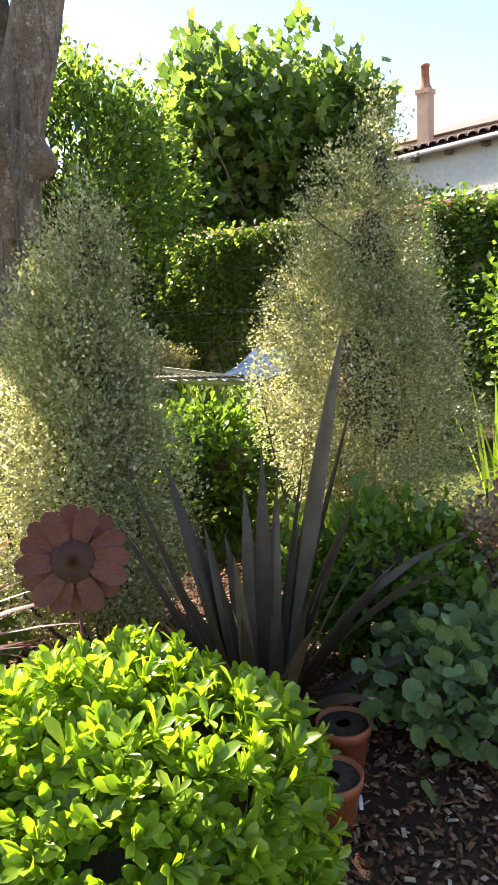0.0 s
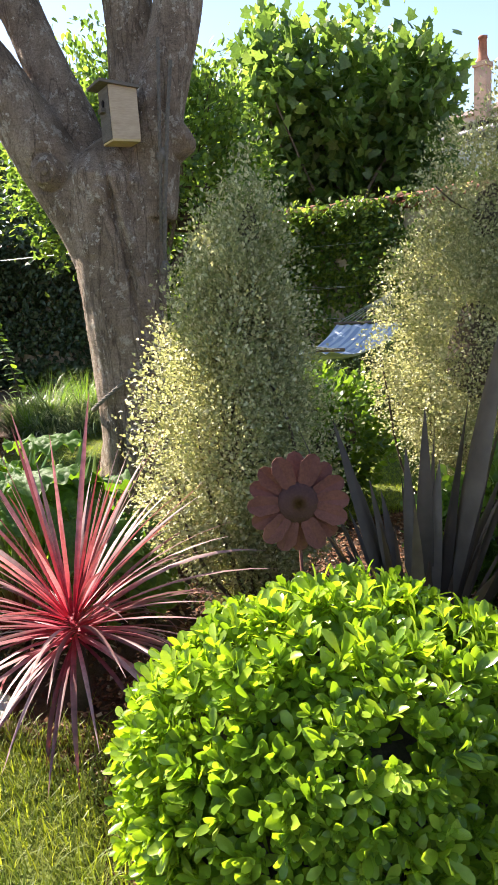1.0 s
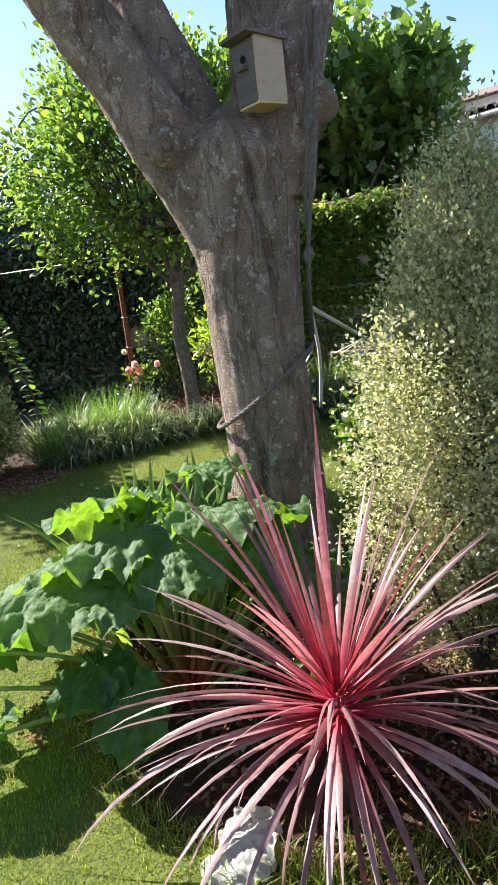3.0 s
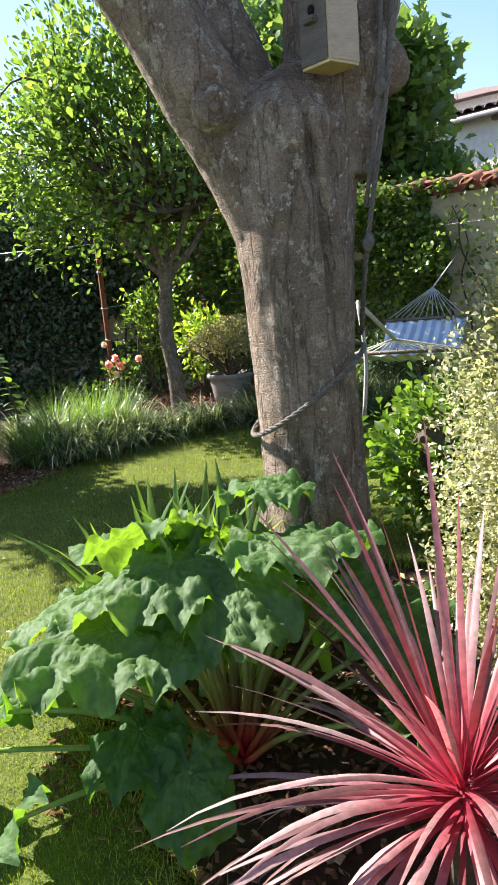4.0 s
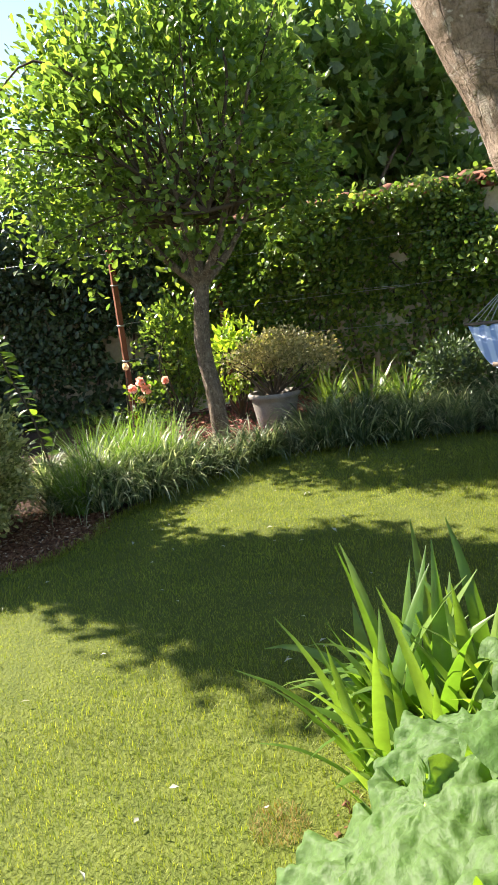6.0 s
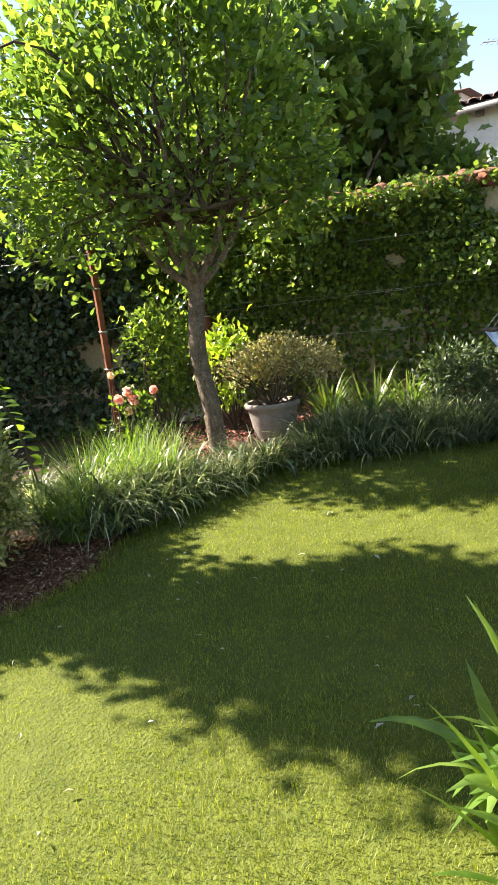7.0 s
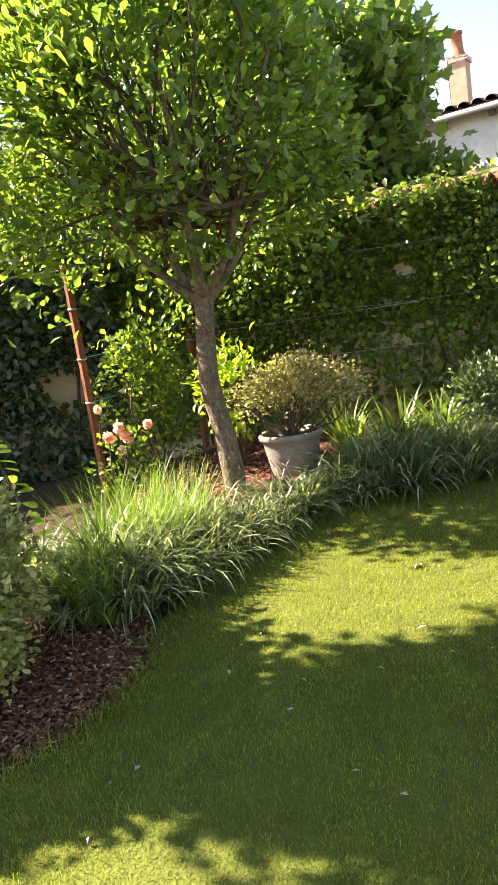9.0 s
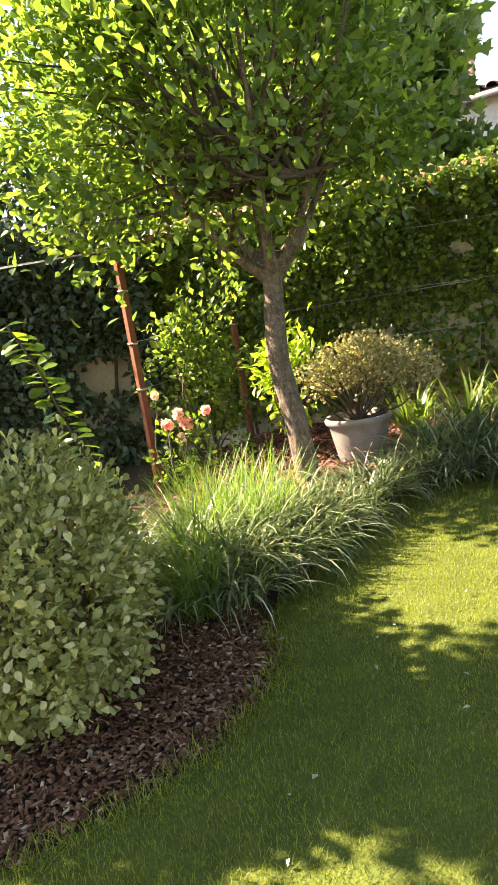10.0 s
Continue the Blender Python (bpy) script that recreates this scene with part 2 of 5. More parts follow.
M["rope"] = plain_mat("grey_rope", (0.10, 0.088, 0.075), (0.24, 0.21, 0.175), 60, 0.9, 0, 0.6, 0.004)
M["rope_white"] = plain_mat("pale_cotton_rope", (0.50, 0.47, 0.40), (0.68, 0.64, 0.56), 60, 0.9, 0, 0.5, 0.004)
M["bar"] = plain_mat("dark_spreader_bar", (0.10, 0.07, 0.05), (0.20, 0.15, 0.11), 12, 0.6)
M["wire"] = plain_mat("thin_wire", (0.40, 0.40, 0.38), (0.55, 0.55, 0.52), 30, 0.5, 0.6)
M["shed_wall"] = plain_mat("grey_shed_board", (0.10, 0.10, 0.105), (0.17, 0.17, 0.175), 3, 0.85)
M["dry"] = leaf_mat("dry_pale_leaf", [(0.0, (0.36, 0.36, 0.30)), (1.0, (0.52, 0.52, 0.44))], 0.6, 0.2, (1, 1, 0.8))



def heart_mat(name):
    """Narrow leaves, crimson near the heart of the plant and dusty pink towards the tips, with pale stripes."""
    m, nt, b, out = nodes_of(name)
    co = nt.nodes.new("ShaderNodeTexCoord")
    sb = nt.nodes.new("ShaderNodeVectorMath")
    sb.operation = "DISTANCE"
    sb.inputs[1].default_value = (0, 0, 0.38)
    nt.links.new(co.outputs["Object"], sb.inputs[0])
    inf = nt.nodes.new("ShaderNodeObjectInfo")
    red = ramp(nt, inf.outputs["Random"], [(0.0, (0.26, 0.022, 0.045)), (1.0, (0.50, 0.05, 0.09))])
    tip = ramp(nt, inf.outputs["Random"], [(0.0, (0.13, 0.055, 0.055)), (0.5, (0.28, 0.155, 0.15)), (1.0, (0.50, 0.36, 0.34))])
    col = mixc(nt, ramp(nt, sb.outputs["Value"], [(0.07, (0, 0, 0)), (0.33, (1, 1, 1))]), red, tip)
    n = noise_tex(nt, 40, 3)
    col = mixc(nt, 1.0, col, ramp(nt, n, [(0.3, (0.7, 0.7, 0.7)), (0.7, (1.2, 1.2, 1.2))]), "MULTIPLY")
    nt.links.new(col, b.inputs["Base Color"])
    b.inputs["Roughness"].default_value = 0.48
    tr = nt.nodes.new("ShaderNodeBsdfTranslucent")
    gain = nt.nodes.new("ShaderNodeVectorMath")
    gain.operation = "SCALE"
    gain.inputs["Scale"].default_value = 1.6
    nt.links.new(mixc(nt, 1.0, col, (1.0, 0.4, 0.45), "MULTIPLY"), gain.inputs[0])
    nt.links.new(gain.outputs[0], tr.inputs[0])
    mx = nt.nodes.new("ShaderNodeMixShader")
    mx.inputs[0].default_value = 0.3
    nt.links.new(b.outputs[0], mx.inputs[1])
    nt.links.new(tr.outputs[0], mx.inputs[2])
    nt.links.new(mx.outputs[0], out.inputs[0])
    return m


def stalk_mat(name):
    """Leaf stalks, red at the foot and green further out."""
    m, nt, b, out = nodes_of(name)
    co = nt.nodes.new("ShaderNodeTexCoord")
    ds = nt.nodes.new("ShaderNodeVectorMath")
    ds.operation = "LENGTH"
    nt.links.new(co.outputs["Object"], ds.inputs[0])
    col = ramp(nt, ds.outputs["Value"], [(0.06, (0.36, 0.02, 0.02)), (0.13, (0.33, 0.09, 0.04)), (0.24, (0.22, 0.21, 0.06)), (0.5, (0.20, 0.29, 0.07))])
    n = noise_tex(nt, 30, 4, (1, 1, 0.2))
    col = mixc(nt, 0.6, col, ramp(nt, n, [(0.3, (0.6, 0.6, 0.6)), (0.7, (1.25, 1.25, 1.25))]), "MULTIPLY")
    nt.links.new(col, b.inputs["Base Color"])
    b.inputs["Roughness"].default_value = 0.38
    bump(nt, b, n, 0.3, 0.004)
    return m


M["rhubarb_stalk"] = stalk_mat("rhubarb_stalk")
M["red_leaf"] = heart_mat("cordyline_leaf")

# ---- mesh helpers ----
def mesh_np(name, verts, tris, smooth=True):
    """A mesh of triangles out of two arrays."""
    verts, tris = np.asarray(verts, np.float32), np.asarray(tris, np.int32)
    me = bpy.data.meshes.new(name)
    me.vertices.add(len(verts))
    me.vertices.foreach_set("co", verts.ravel())
    me.loops.add(len(tris) * 3)
    me.loops.foreach_set("vertex_index", tris.ravel())
    me.polygons.add(len(tris))
    me.polygons.foreach_set("loop_start", np.arange(0, len(tris) * 3, 3, dtype=np.int32))
    me.polygons.foreach_set("use_smooth", np.full(len(tris), smooth))
    me.update(calc_edges=True)
    return me


def unit(v):
    v = np.asarray(v, float)
    return v / np.maximum(np.linalg.norm(v, axis=-1, keepdims=True), 1e-9)


LEAF_A = (((0, 0, 0), (0.5, 0.5, 0.12), (0.5, 0, 0), (0.5, -0.5, 0.12), (1, 0, -0.1)),
          ((0, 2, 1), (0, 3, 2), (1, 2, 4), (2, 3, 4)))
LEAF_B = (((0, 0, 0), (0.38, 0.42, 0.07), (0.4, 0, 0), (0.38, -0.42, 0.07), (0.76, 0.46, 0.05), (0.8, 0, -0.03), (0.76, -0.46, 0.05), (1, 0, -0.08)),
          ((0, 2, 1), (0, 3, 2), (1, 2, 5), (1, 5, 4), (2, 3, 6), (2, 6, 5), (4, 5, 7), (5, 6, 7)))
LEAF_FIG = (((0, 0, 0), (0.05, 0.45, 0.04), (0.36, 0.31, 0.02), (0.66, 0.5, -0.03), (0.62, 0.27, 0), (1, 0, -0.12), (0.62, -0.27, 0), (0.66, -0.5, -0.03), (0.36, -0.31, 0.02), (0.05, -0.45, 0.04)),
            ((0, 2, 1), (0, 8, 2), (0, 9, 8), (2, 8, 6), (2, 6, 4), (2, 4, 3), (8, 7, 6), (4, 6, 5)))

LEAF_C = (((0, 0, 0), (0.36, 0.30, 0.05), (0.36, 0, 0), (0.36, -0.30, 0.05), (0.68, 0.5, 0.05), (0.7, 0, -0.02), (0.68, -0.5, 0.05), (0.91, 0.33, 0.0), (1, 0, -0.07), (0.91, -0.33, 0.0)),
          ((0, 2, 1), (0, 3, 2), (1, 2, 5), (1, 5, 4), (2, 3, 6), (2, 6, 5), (4, 5, 8), (4, 8, 7), (5, 6, 9), (5, 9, 8)))
ring_a = [math.pi * (2 * i / 18 + 1) for i in range(18)]
LEAF_R = (tuple([(0.42, 0.0, -0.06)] + [(0.42 + (0.5 if i else 0.25) * (1 + 0.09 * (i % 2)) * math.cos(a), 0.5 * (1 + 0.09 * (i % 2)) * math.sin(a), 0.05 * math.cos(3 * a)) for i, a in enumerate(ring_a)]),
          tuple((0, 1 + i, 1 + (i + 1) % 18) for i in range(18)))


def leaf_cloud(P, A, N, L, W, shape=LEAF_A):
    """Leaves at P along A, with faces towards N, L long and W wide, as one mesh's arrays."""
    A = unit(A)
    S = unit(np.cross(N, A))
    N = np.cross(A, S)
    tpl, tri = np.array(shape[0], float), np.array(shape[1])
    L, W = np.broadcast_to(L, len(P))[:, None, None], np.broadcast_to(W, len(P))[:, None, None]
    V = P[:, None, :] + tpl[None, :, 0:1] * L * A[:, None, :] + tpl[None, :, 1:2] * W * S[:, None, :] + tpl[None, :, 2:3] * L * N[:, None, :]
    T = tri[None] + (np.arange(len(P)) * len(tpl))[:, None, None]
    return V.reshape(-1, 3), T.reshape(-1, 3)


def blades(P, az, L, W, lift, droop, segs=4, fold=0.0, power=2.0, twist=None):
    """Strap leaves from P: they start at the angle lift over the ground and bend down by droop (radians)."""
    n = len(P)
    az, L, W, lift, droop = (np.broadcast_to(a, n).astype(float) for a in (az, L, W, lift, droop))
    H = np.stack([np.cos(az), np.sin(az), 0 * az], 1)
    S = np.stack([-np.sin(az), np.cos(az), 0 * az], 1)
    pos = P.astype(float).copy()
    rows = []
    for i in range(segs + 1):
        s = i / segs
        ang = lift - droop * s ** 1.4
        d = H * np.cos(ang)[:, None] + np.array([0, 0, 1.0]) * np.sin(ang)[:, None]
        nrm = np.cross(d, S)
        w = W * (0.55 + 0.9 * s if s < 0.5 else 1.0) * max(1 - s ** power, 0.03)
        if twist is not None:
            ta = twist * s
            Sx = S * np.cos(ta)[:, None] + nrm * np.sin(ta)[:, None]
        else:
            Sx = S
        off = Sx * (w / 2)[:, None]
        if fold:
            rows += [pos + off - nrm * (w * fold)[:, None], pos, pos - off - nrm * (w * fold)[:, None]]
        else:
            rows += [pos + off, pos - off]
        pos = pos + d * (L / segs)[:, None]
    k = 3 if fold else 2
    V = np.stack(rows, 1)
    tri = []
    for i in range(segs):
        for j in range(k - 1):
            a = i * k + j
            tri += [(a, a + 1, a + k + 1), (a, a + k + 1, a + k)]
    T = np.array(tri)[None] + (np.arange(n) * V.shape[1])[:, None, None]
    return V.reshape(-1, 3), T.reshape(-1, 3)


def merge(*pairs):
    vs, ts, o = [], [], 0
    for v, t in pairs:
        vs.append(np.asarray(v, float))
        ts.append(np.asarray(t) + o)
        o += len(v)
    return np.concatenate(vs), np.concatenate(ts)


def tube(path, radii, sides=8, cap=True):
    """A tube along a list of points, as arrays."""
    path = np.asarray(path, float)
    n = len(path)
    radii = np.broadcast_to(radii, n)
    tan = unit(np.gradient(path, axis=0))
    ref = np.array([0.31, 0.95, 0.05]) if abs(tan[0][2]) > 0.7 else np.array([0.0, 0.0, 1.0])
    u = unit(np.cross(tan, ref))
    w = np.cross(tan, u)
    a = np.linspace(0, 2 * np.pi, sides, endpoint=False)
    V = (path[:, None] + radii[:, None, None] * (np.cos(a)[None, :, None] * u[:, None] + np.sin(a)[None, :, None] * w[:, None])).reshape(-1, 3)
    T = []
    for i in range(n - 1):
        for j in range(sides):
            a0, a1 = i * sides + j, i * sides + (j + 1) % sides
            T += [(a0, a1, a1 + sides), (a0, a1 + sides, a0 + sides)]
    if cap:
        V = np.concatenate([V, path[:1], path[-1:]])
        for j in range(sides):
            T += [(n * sides, (j + 1) % sides, j), (n * sides + 1, (n - 1) * sides + j, (n - 1) * sides + (j + 1) % sides)]
    return V, np.array(T)


def bez(p, n=10):
    """A smooth path through the given points (Catmull-Rom)."""
    p = np.asarray(p, float)
    p = np.concatenate([[2 * p[0] - p[1]], p, [2 * p[-1] - p[-2]]])
    out = []
    for i in range(1, len(p) - 2):
        for t in np.linspace(0, 1, n, endpoint=False):
            a, b, c, d = p[i - 1:i + 3]
            out.append(0.5 * (2 * b + (c - a) * t + (2 * a - 5 * b + 4 * c - d) * t * t + (3 * b - a - 3 * c + d) * t ** 3))
    return np.array(out + [p[-2]])


def lathe(profile, sides=28):
    """A turned shape out of (radius, height) pairs."""
    V, T = [], []
    for r, z in profile:
        for j in range(sides):
            a = 2 * np.pi * j / sides
            V.append((r * np.cos(a), r * np.sin(a), z))
    for i in range(len(profile) - 1):
        for j in range(sides):
            a0, a1 = i * sides + j, i * sides + (j + 1) % sides
            T += [(a0, a1, a1 + sides), (a0, a1 + sides, a0 + sides)]
    return np.array(V), np.array(T)


def box(x0, y0, z0, x1, y1, z1):
    V = np.array([(x, y, z) for z in (z0, z1) for y in (y0, y1) for x in (x0, x1)], float)
    T = np.array([(0, 2, 3), (0, 3, 1), (4, 5, 7), (4, 7, 6), (0, 1, 5), (0, 5, 4), (2, 6, 7), (2, 7, 3), (0, 4, 6), (0, 6, 2), (1, 3, 7), (1, 7, 5)])
    return V, T


def moved(pair, m):
    v, t = pair
    r = np.array(m)
    return np.asarray(v) @ r[:3, :3].T + r[:3, 3], t


def thing(name, label, category, at=(0, 0, 0), group="", kind="", turn=0):
    ob = new(name)
    ob.matrix_world = pose(*at, 0, 0, turn)
    ob.empty_display_size = 0.1
    return tagged(ob, label, category, group, kind)


def part(name, pair, material, parent, label="", kind="", smooth=True, at=None):
    me = pair if isinstance(pair, bpy.types.Mesh) else mesh_np(name, *pair, smooth)
    if not me.materials:
        me.materials.append(material)
    ob = new(name, me)
    ob.parent = parent
    if at is not None:
        ob.matrix_basis = at
    return tagged(ob, label, kind=kind)


def solid(name, pair, material, label, category, kind="", smooth=False, at=None):
    """A thing of one mesh."""
    me = mesh_np(name, *pair, smooth)
    me.materials.append(material)
    ob = new(name, me)
    if at is not None:
        ob.matrix_world = at
    return tagged(ob, label, category, kind=kind)


def lump(u, seed, amp):
    """Uneven radius over directions u."""
    k = np.array([[1.7, 0.6, -1.1], [-0.9, 2.3, 0.8], [2.9, -1.5, 2.2], [-3.1, 2.7, 3.6], [4.6, 4.1, -3.9]])
    ph = np.array([0.3, 1.9, 4.0, 2.2, 5.1]) * (seed + 1.3)
    w = np.array([1.0, 0.9, 0.6, 0.45, 0.35])
    return 1 + amp * (np.sin(u @ k.T * 1.6 + ph) * w).sum(1) / 1.6


def crown(c, rad, clusters, per, L, W, seed, spread=0.12, inner=0.55, amp=0.18, shape=LEAF_A, up=0.4, low=-1.0, out=0.9, vary=0.35):
    """Leaves in many small tufts over and in an uneven ellipsoid. Returns arrays and the tufts' middles."""
    g = np.random.default_rng(seed)
    u = unit(g.normal(size=(clusters * 3, 3)))
    u = u[u[:, 2] > low][:clusters]
    f = inner + (1 - inner) * g.random(len(u)) ** 0.6
    C = np.array(c) + u * np.array(rad) * (lump(u, seed, amp) * f)[:, None]
    K = np.repeat(np.arange(len(u)), per)
    off = g.normal(size=(len(K), 3)) * spread
    P = C[K] + off
    A = u[K] * out + g.normal(size=(len(K), 3)) * 0.7 + np.array([0, 0, up])
    N = u[K] * 0.5 + g.normal(size=(len(K), 3)) * 0.55 + np.array([0, 0, 0.8])
    k = 1 + vary * (g.random(len(K)) * 2 - 1)
    return leaf_cloud(P, A, N, L * k, W * k, shape), C


def twigs(root, C, r0, r1, seed, sides=5, sag=0.12):
    """Thin limbs from near root to given places."""
    g = np.random.default_rng(seed)
    out = []
    for p in C:
        a, b = np.array(root, float), np.array(p, float)
        m = (a + b) / 2 + g.normal(size=3) * np.linalg.norm(b - a) * sag
        path = bez([a, m, b], 5)
        out.append(tube(path, np.linspace(r0, r1, len(path)), sides, False))
    return merge(*out)


def ellip(c, rad, seed, amp, n=14):
    """An uneven closed body, for the dense inside of a clipped bush."""
    th, ph = np.meshgrid(np.linspace(0, np.pi, n), np.linspace(0, 2 * np.pi, 2 * n, endpoint=False), indexing="ij")
    u = np.stack([np.sin(th) * np.cos(ph), np.sin(th) * np.sin(ph), np.cos(th)], -1).reshape(-1, 3)
    V = np.array(c) + u * np.array(rad) * lump(u, seed, amp)[:, None]
    T = []
    for i in range(n - 1):
        for j in range(2 * n):
            a0, a1 = i * 2 * n + j, i * 2 * n + (j + 1) % (2 * n)
            T += [(a0, a1, a1 + 2 * n), (a0, a1 + 2 * n, a0 + 2 * n)]
    return V, np.array(T)


def rosettes(c, rad, shoots, per, L, W, seed, amp=0.05, low=-0.5, lo_hi=(0.25, 1.25)):
    """Shoot tips over a clipped dome, each with a whorl of leaves."""
    g = np.random.default_rng(seed)
    u = unit(g.normal(size=(shoots * 3, 3)))
    u = u[u[:, 2] > low][:shoots]
    C = np.array(c) + u * np.array(rad) * (lump(u, seed, amp) * g.uniform(0.86, 1.04, len(u)))[:, None]
    ax = unit(u + g.normal(size=u.shape) * 0.28 + np.array([0, 0, 0.35]))
    K = np.repeat(np.arange(len(u)), per)
    a = ax[K]
    t1 = unit(np.cross(a, np.array([0.3, 0.5, 0.8])))
    t2_ = np.cross(a, t1)
    az = np.tile(np.arange(per) * 2.39996, len(u)) + np.repeat(g.uniform(0, 6.28, len(u)), per)
    el = g.uniform(lo_hi[0], lo_hi[1], len(K))
    A = a * np.sin(el)[:, None] + (t1 * np.cos(az)[:, None] + t2_ * np.sin(az)[:, None]) * np.cos(el)[:, None]
    N = a * np.cos(el)[:, None] - (t1 * np.cos(az)[:, None] + t2_ * np.sin(az)[:, None]) * np.sin(el)[:, None]
    k = g.uniform(0.6, 1.2, len(K)) * np.repeat(g.uniform(0.75, 1.25, len(u)), per)
    P = C[K] + a * (g.uniform(-0.02, 0.012, len(K)))[:, None]
    return (P, A, N + g.normal(size=N.shape) * 0.15, L * k, W * k), C


def leaf_objects(parent, material, P, A, N, L, W, name="leaf"):
    """Single leaves as parts that share one mesh."""
    me = mesh_np(name, np.array(LEAF_C[0], float), LEAF_C[1])
    me.materials.append(material)
    A = unit(A)
    S = unit(np.cross(N, A))
    N = np.cross(A, S)
    for p, a, s, k, l, w in zip(P, A, S, N, L, W):
        m = Matrix(((a[0] * l, s[0] * w, k[0] * l, p[0]), (a[1] * l, s[1] * w, k[1] * l, p[1]), (a[2] * l, s[2] * w, k[2] * l, p[2]), (0, 0, 0, 1)))
        part(name, me, None, parent, at=m)


# ---- ground, lawn and beds ----
def sheet(poly, z, cell, wave=0.0, seed=1):
    """A gently uneven patch over a plan outline, cut out of a grid."""
    poly = np.array(poly, float)
    bm = bmesh.new()
    f = bm.faces.new([bm.verts.new((x, y, z)) for x, y in poly])
    lo, hi = poly.min(0), poly.max(0)
    for ax in (0, 1):
        for v in np.arange(lo[ax] + cell, hi[ax], cell):
            co, no = [0, 0, 0], [0, 0, 0]
            co[ax], no[ax] = v, 1
            bmesh.ops.bisect_plane(bm, geom=bm.verts[:] + bm.edges[:] + bm.faces[:], plane_co=co, plane_no=no)
    for v in bm.verts:
        v.co.z += wave * noise.noise(v.co * 1.3 + Vector((seed, 0, 0)))
    me = bpy.data.meshes.new("sheet")
    bm.to_mesh(me)
    bm.free()
    return me


def inside(poly, x, y):
    poly = np.array(poly)
    res = np.zeros(len(x), bool)
    j = len(poly) - 1
    for i in range(len(poly)):
        xi, yi, xj, yj = *poly[i], *poly[j]
        c = ((yi > y) != (yj > y)) & (x < (xj - xi) * (y - yi) / (yj - yi + 1e-12) + xi)
        res ^= c
        j = i
    return res


ground = new("ground", mesh_np("ground", *box(-700, -700, -0.5, 700, 700, 0.0), False))
ground.data.materials.append(M["ground"])
tagged(ground, "dark brown bark-mulched soil of the garden", "ground", kind="structure")

LAWN = [(-9, -3), (-0.9, -3), (-0.95, 1.0), (-1.12, 1.6), (-1.45, 1.88), (-1.9, 2.15), (-2.2, 2.7), (-2.35, 3.2), (-2.2, 3.8), (-1.9, 4.15), (-1.2, 4.3),
        (-0.4, 4.1), (0.4, 4.5), (1.6, 4.8), (2.2, 6.2), (1.3, 7.4), (0.56, 7.85), (-0.18, 8.2), (-0.75, 8.2), (-1.23, 8.25), (-1.7, 8.3), (-2.26, 7.95),
        (-2.76, 7.5), (-3.05, 7.2), (-3.25, 6.95), (-3.25, 6.75), (-3.4, 6.5), (-3.7, 6.22), (-3.98, 6.09), (-4.46, 5.98), (-6, 5.7), (-9, 5.6)]
me = sheet(LAWN, 0.012, 0.25, 0.012)
me.materials.append(M["lawn"])
lawn = tagged(new("lawn", me), "short mown green lawn with dappled shade", "lawn", kind="structure")

# blades of the lawn, thicker where the walk passes
g = np.random.default_rng(3)
n = 460000
x, y = g.uniform(-5.2, 1.2, n), g.uniform(1.2, 8.3, n)
ok = inside(LAWN, x, y)
x, y = x[ok], y[ok]
n = len(x)
P = np.stack([x, y, np.full(n, 0.008)], 1)
pair = blades(P, g.uniform(0, 6.28, n), g.uniform(0.016, 0.034, n), g.uniform(0.0018, 0.0034, n), g.uniform(0.75, 1.55, n), g.uniform(0.1, 1.3, n), 2)
part("grass_blades", pair, M["lawn_blade"], lawn, "short green grass blades", "stuff")

# withered patch and fallen petals
n = 420
a, q = g.uniform(0, 6.28, n), 0.09 * np.sqrt(g.random(n))
P = np.stack([-2.53 + q * np.cos(a), 3.62 + q * np.sin(a), np.full(n, 0.02)], 1)
part("withered_patch", blades(P, g.uniform(0, 6.28, n), g.uniform(0.014, 0.03, n), 0.0025, g.uniform(0.6, 1.4, n), 0.6, 2), M["withered"], lawn, "small withered orange-brown patch of grass", "stuff")
n = 60
P = np.stack([g.uniform(-4.2, -1.5, n), g.uniform(3.4, 7.4, n), np.full(n, 0.045)], 1)
P = P[inside(LAWN, P[:, 0], P[:, 1])]
part("fallen_petals", leaf_cloud(P, g.normal(size=P.shape) * (1, 1, 0.2), g.normal(size=P.shape) * 0.3 + (0, 0, 1), g.uniform(0.015, 0.05, len(P)), g.uniform(0.01, 0.022, len(P))), M["dry"], lawn, "pale fallen petals and leaves", "stuff")

# ragged edge of the lawn
ed = np.array(LAWN[2:30], float)
seg = np.r_[0, np.cumsum(np.hypot(*np.diff(ed, axis=0).T))]
n = 15000
s = g.uniform(0, seg[-1], n)
P = np.stack([np.interp(s, seg, ed[:, 0]) + g.normal(size=n) * 0.04, np.interp(s, seg, ed[:, 1]) + g.normal(size=n) * 0.04, np.zeros(n)], 1)
pair = blades(P, g.uniform(0, 6.28, n), g.uniform(0.03, 0.09, n), g.uniform(0.003, 0.005, n), g.uniform(0.5, 1.5, n), g.uniform(0.2, 1.6, n), 3)
part("edge_grass", pair, M["lawn_blade"], lawn, "ragged grass at the lawn's edge", "stuff")

# rough grass at the edge of the bed by the cordyline
n = 2600
x, y = g.uniform(-1.75, -0.95, n), g.uniform(1.2, 2.0, n)
P = np.stack([x, y, np.zeros(n)], 1)
pair = blades(P, g.uniform(0, 6.28, n), g.uniform(0.06, 0.16, n), g.uniform(0.003, 0.006, n), g.uniform(0.7, 1.5, n), g.uniform(0.3, 1.8, n), 3)
part("rough_grass", pair, M["lawn_blade"], lawn, "longer uncut grass at the bed's edge", "stuff")

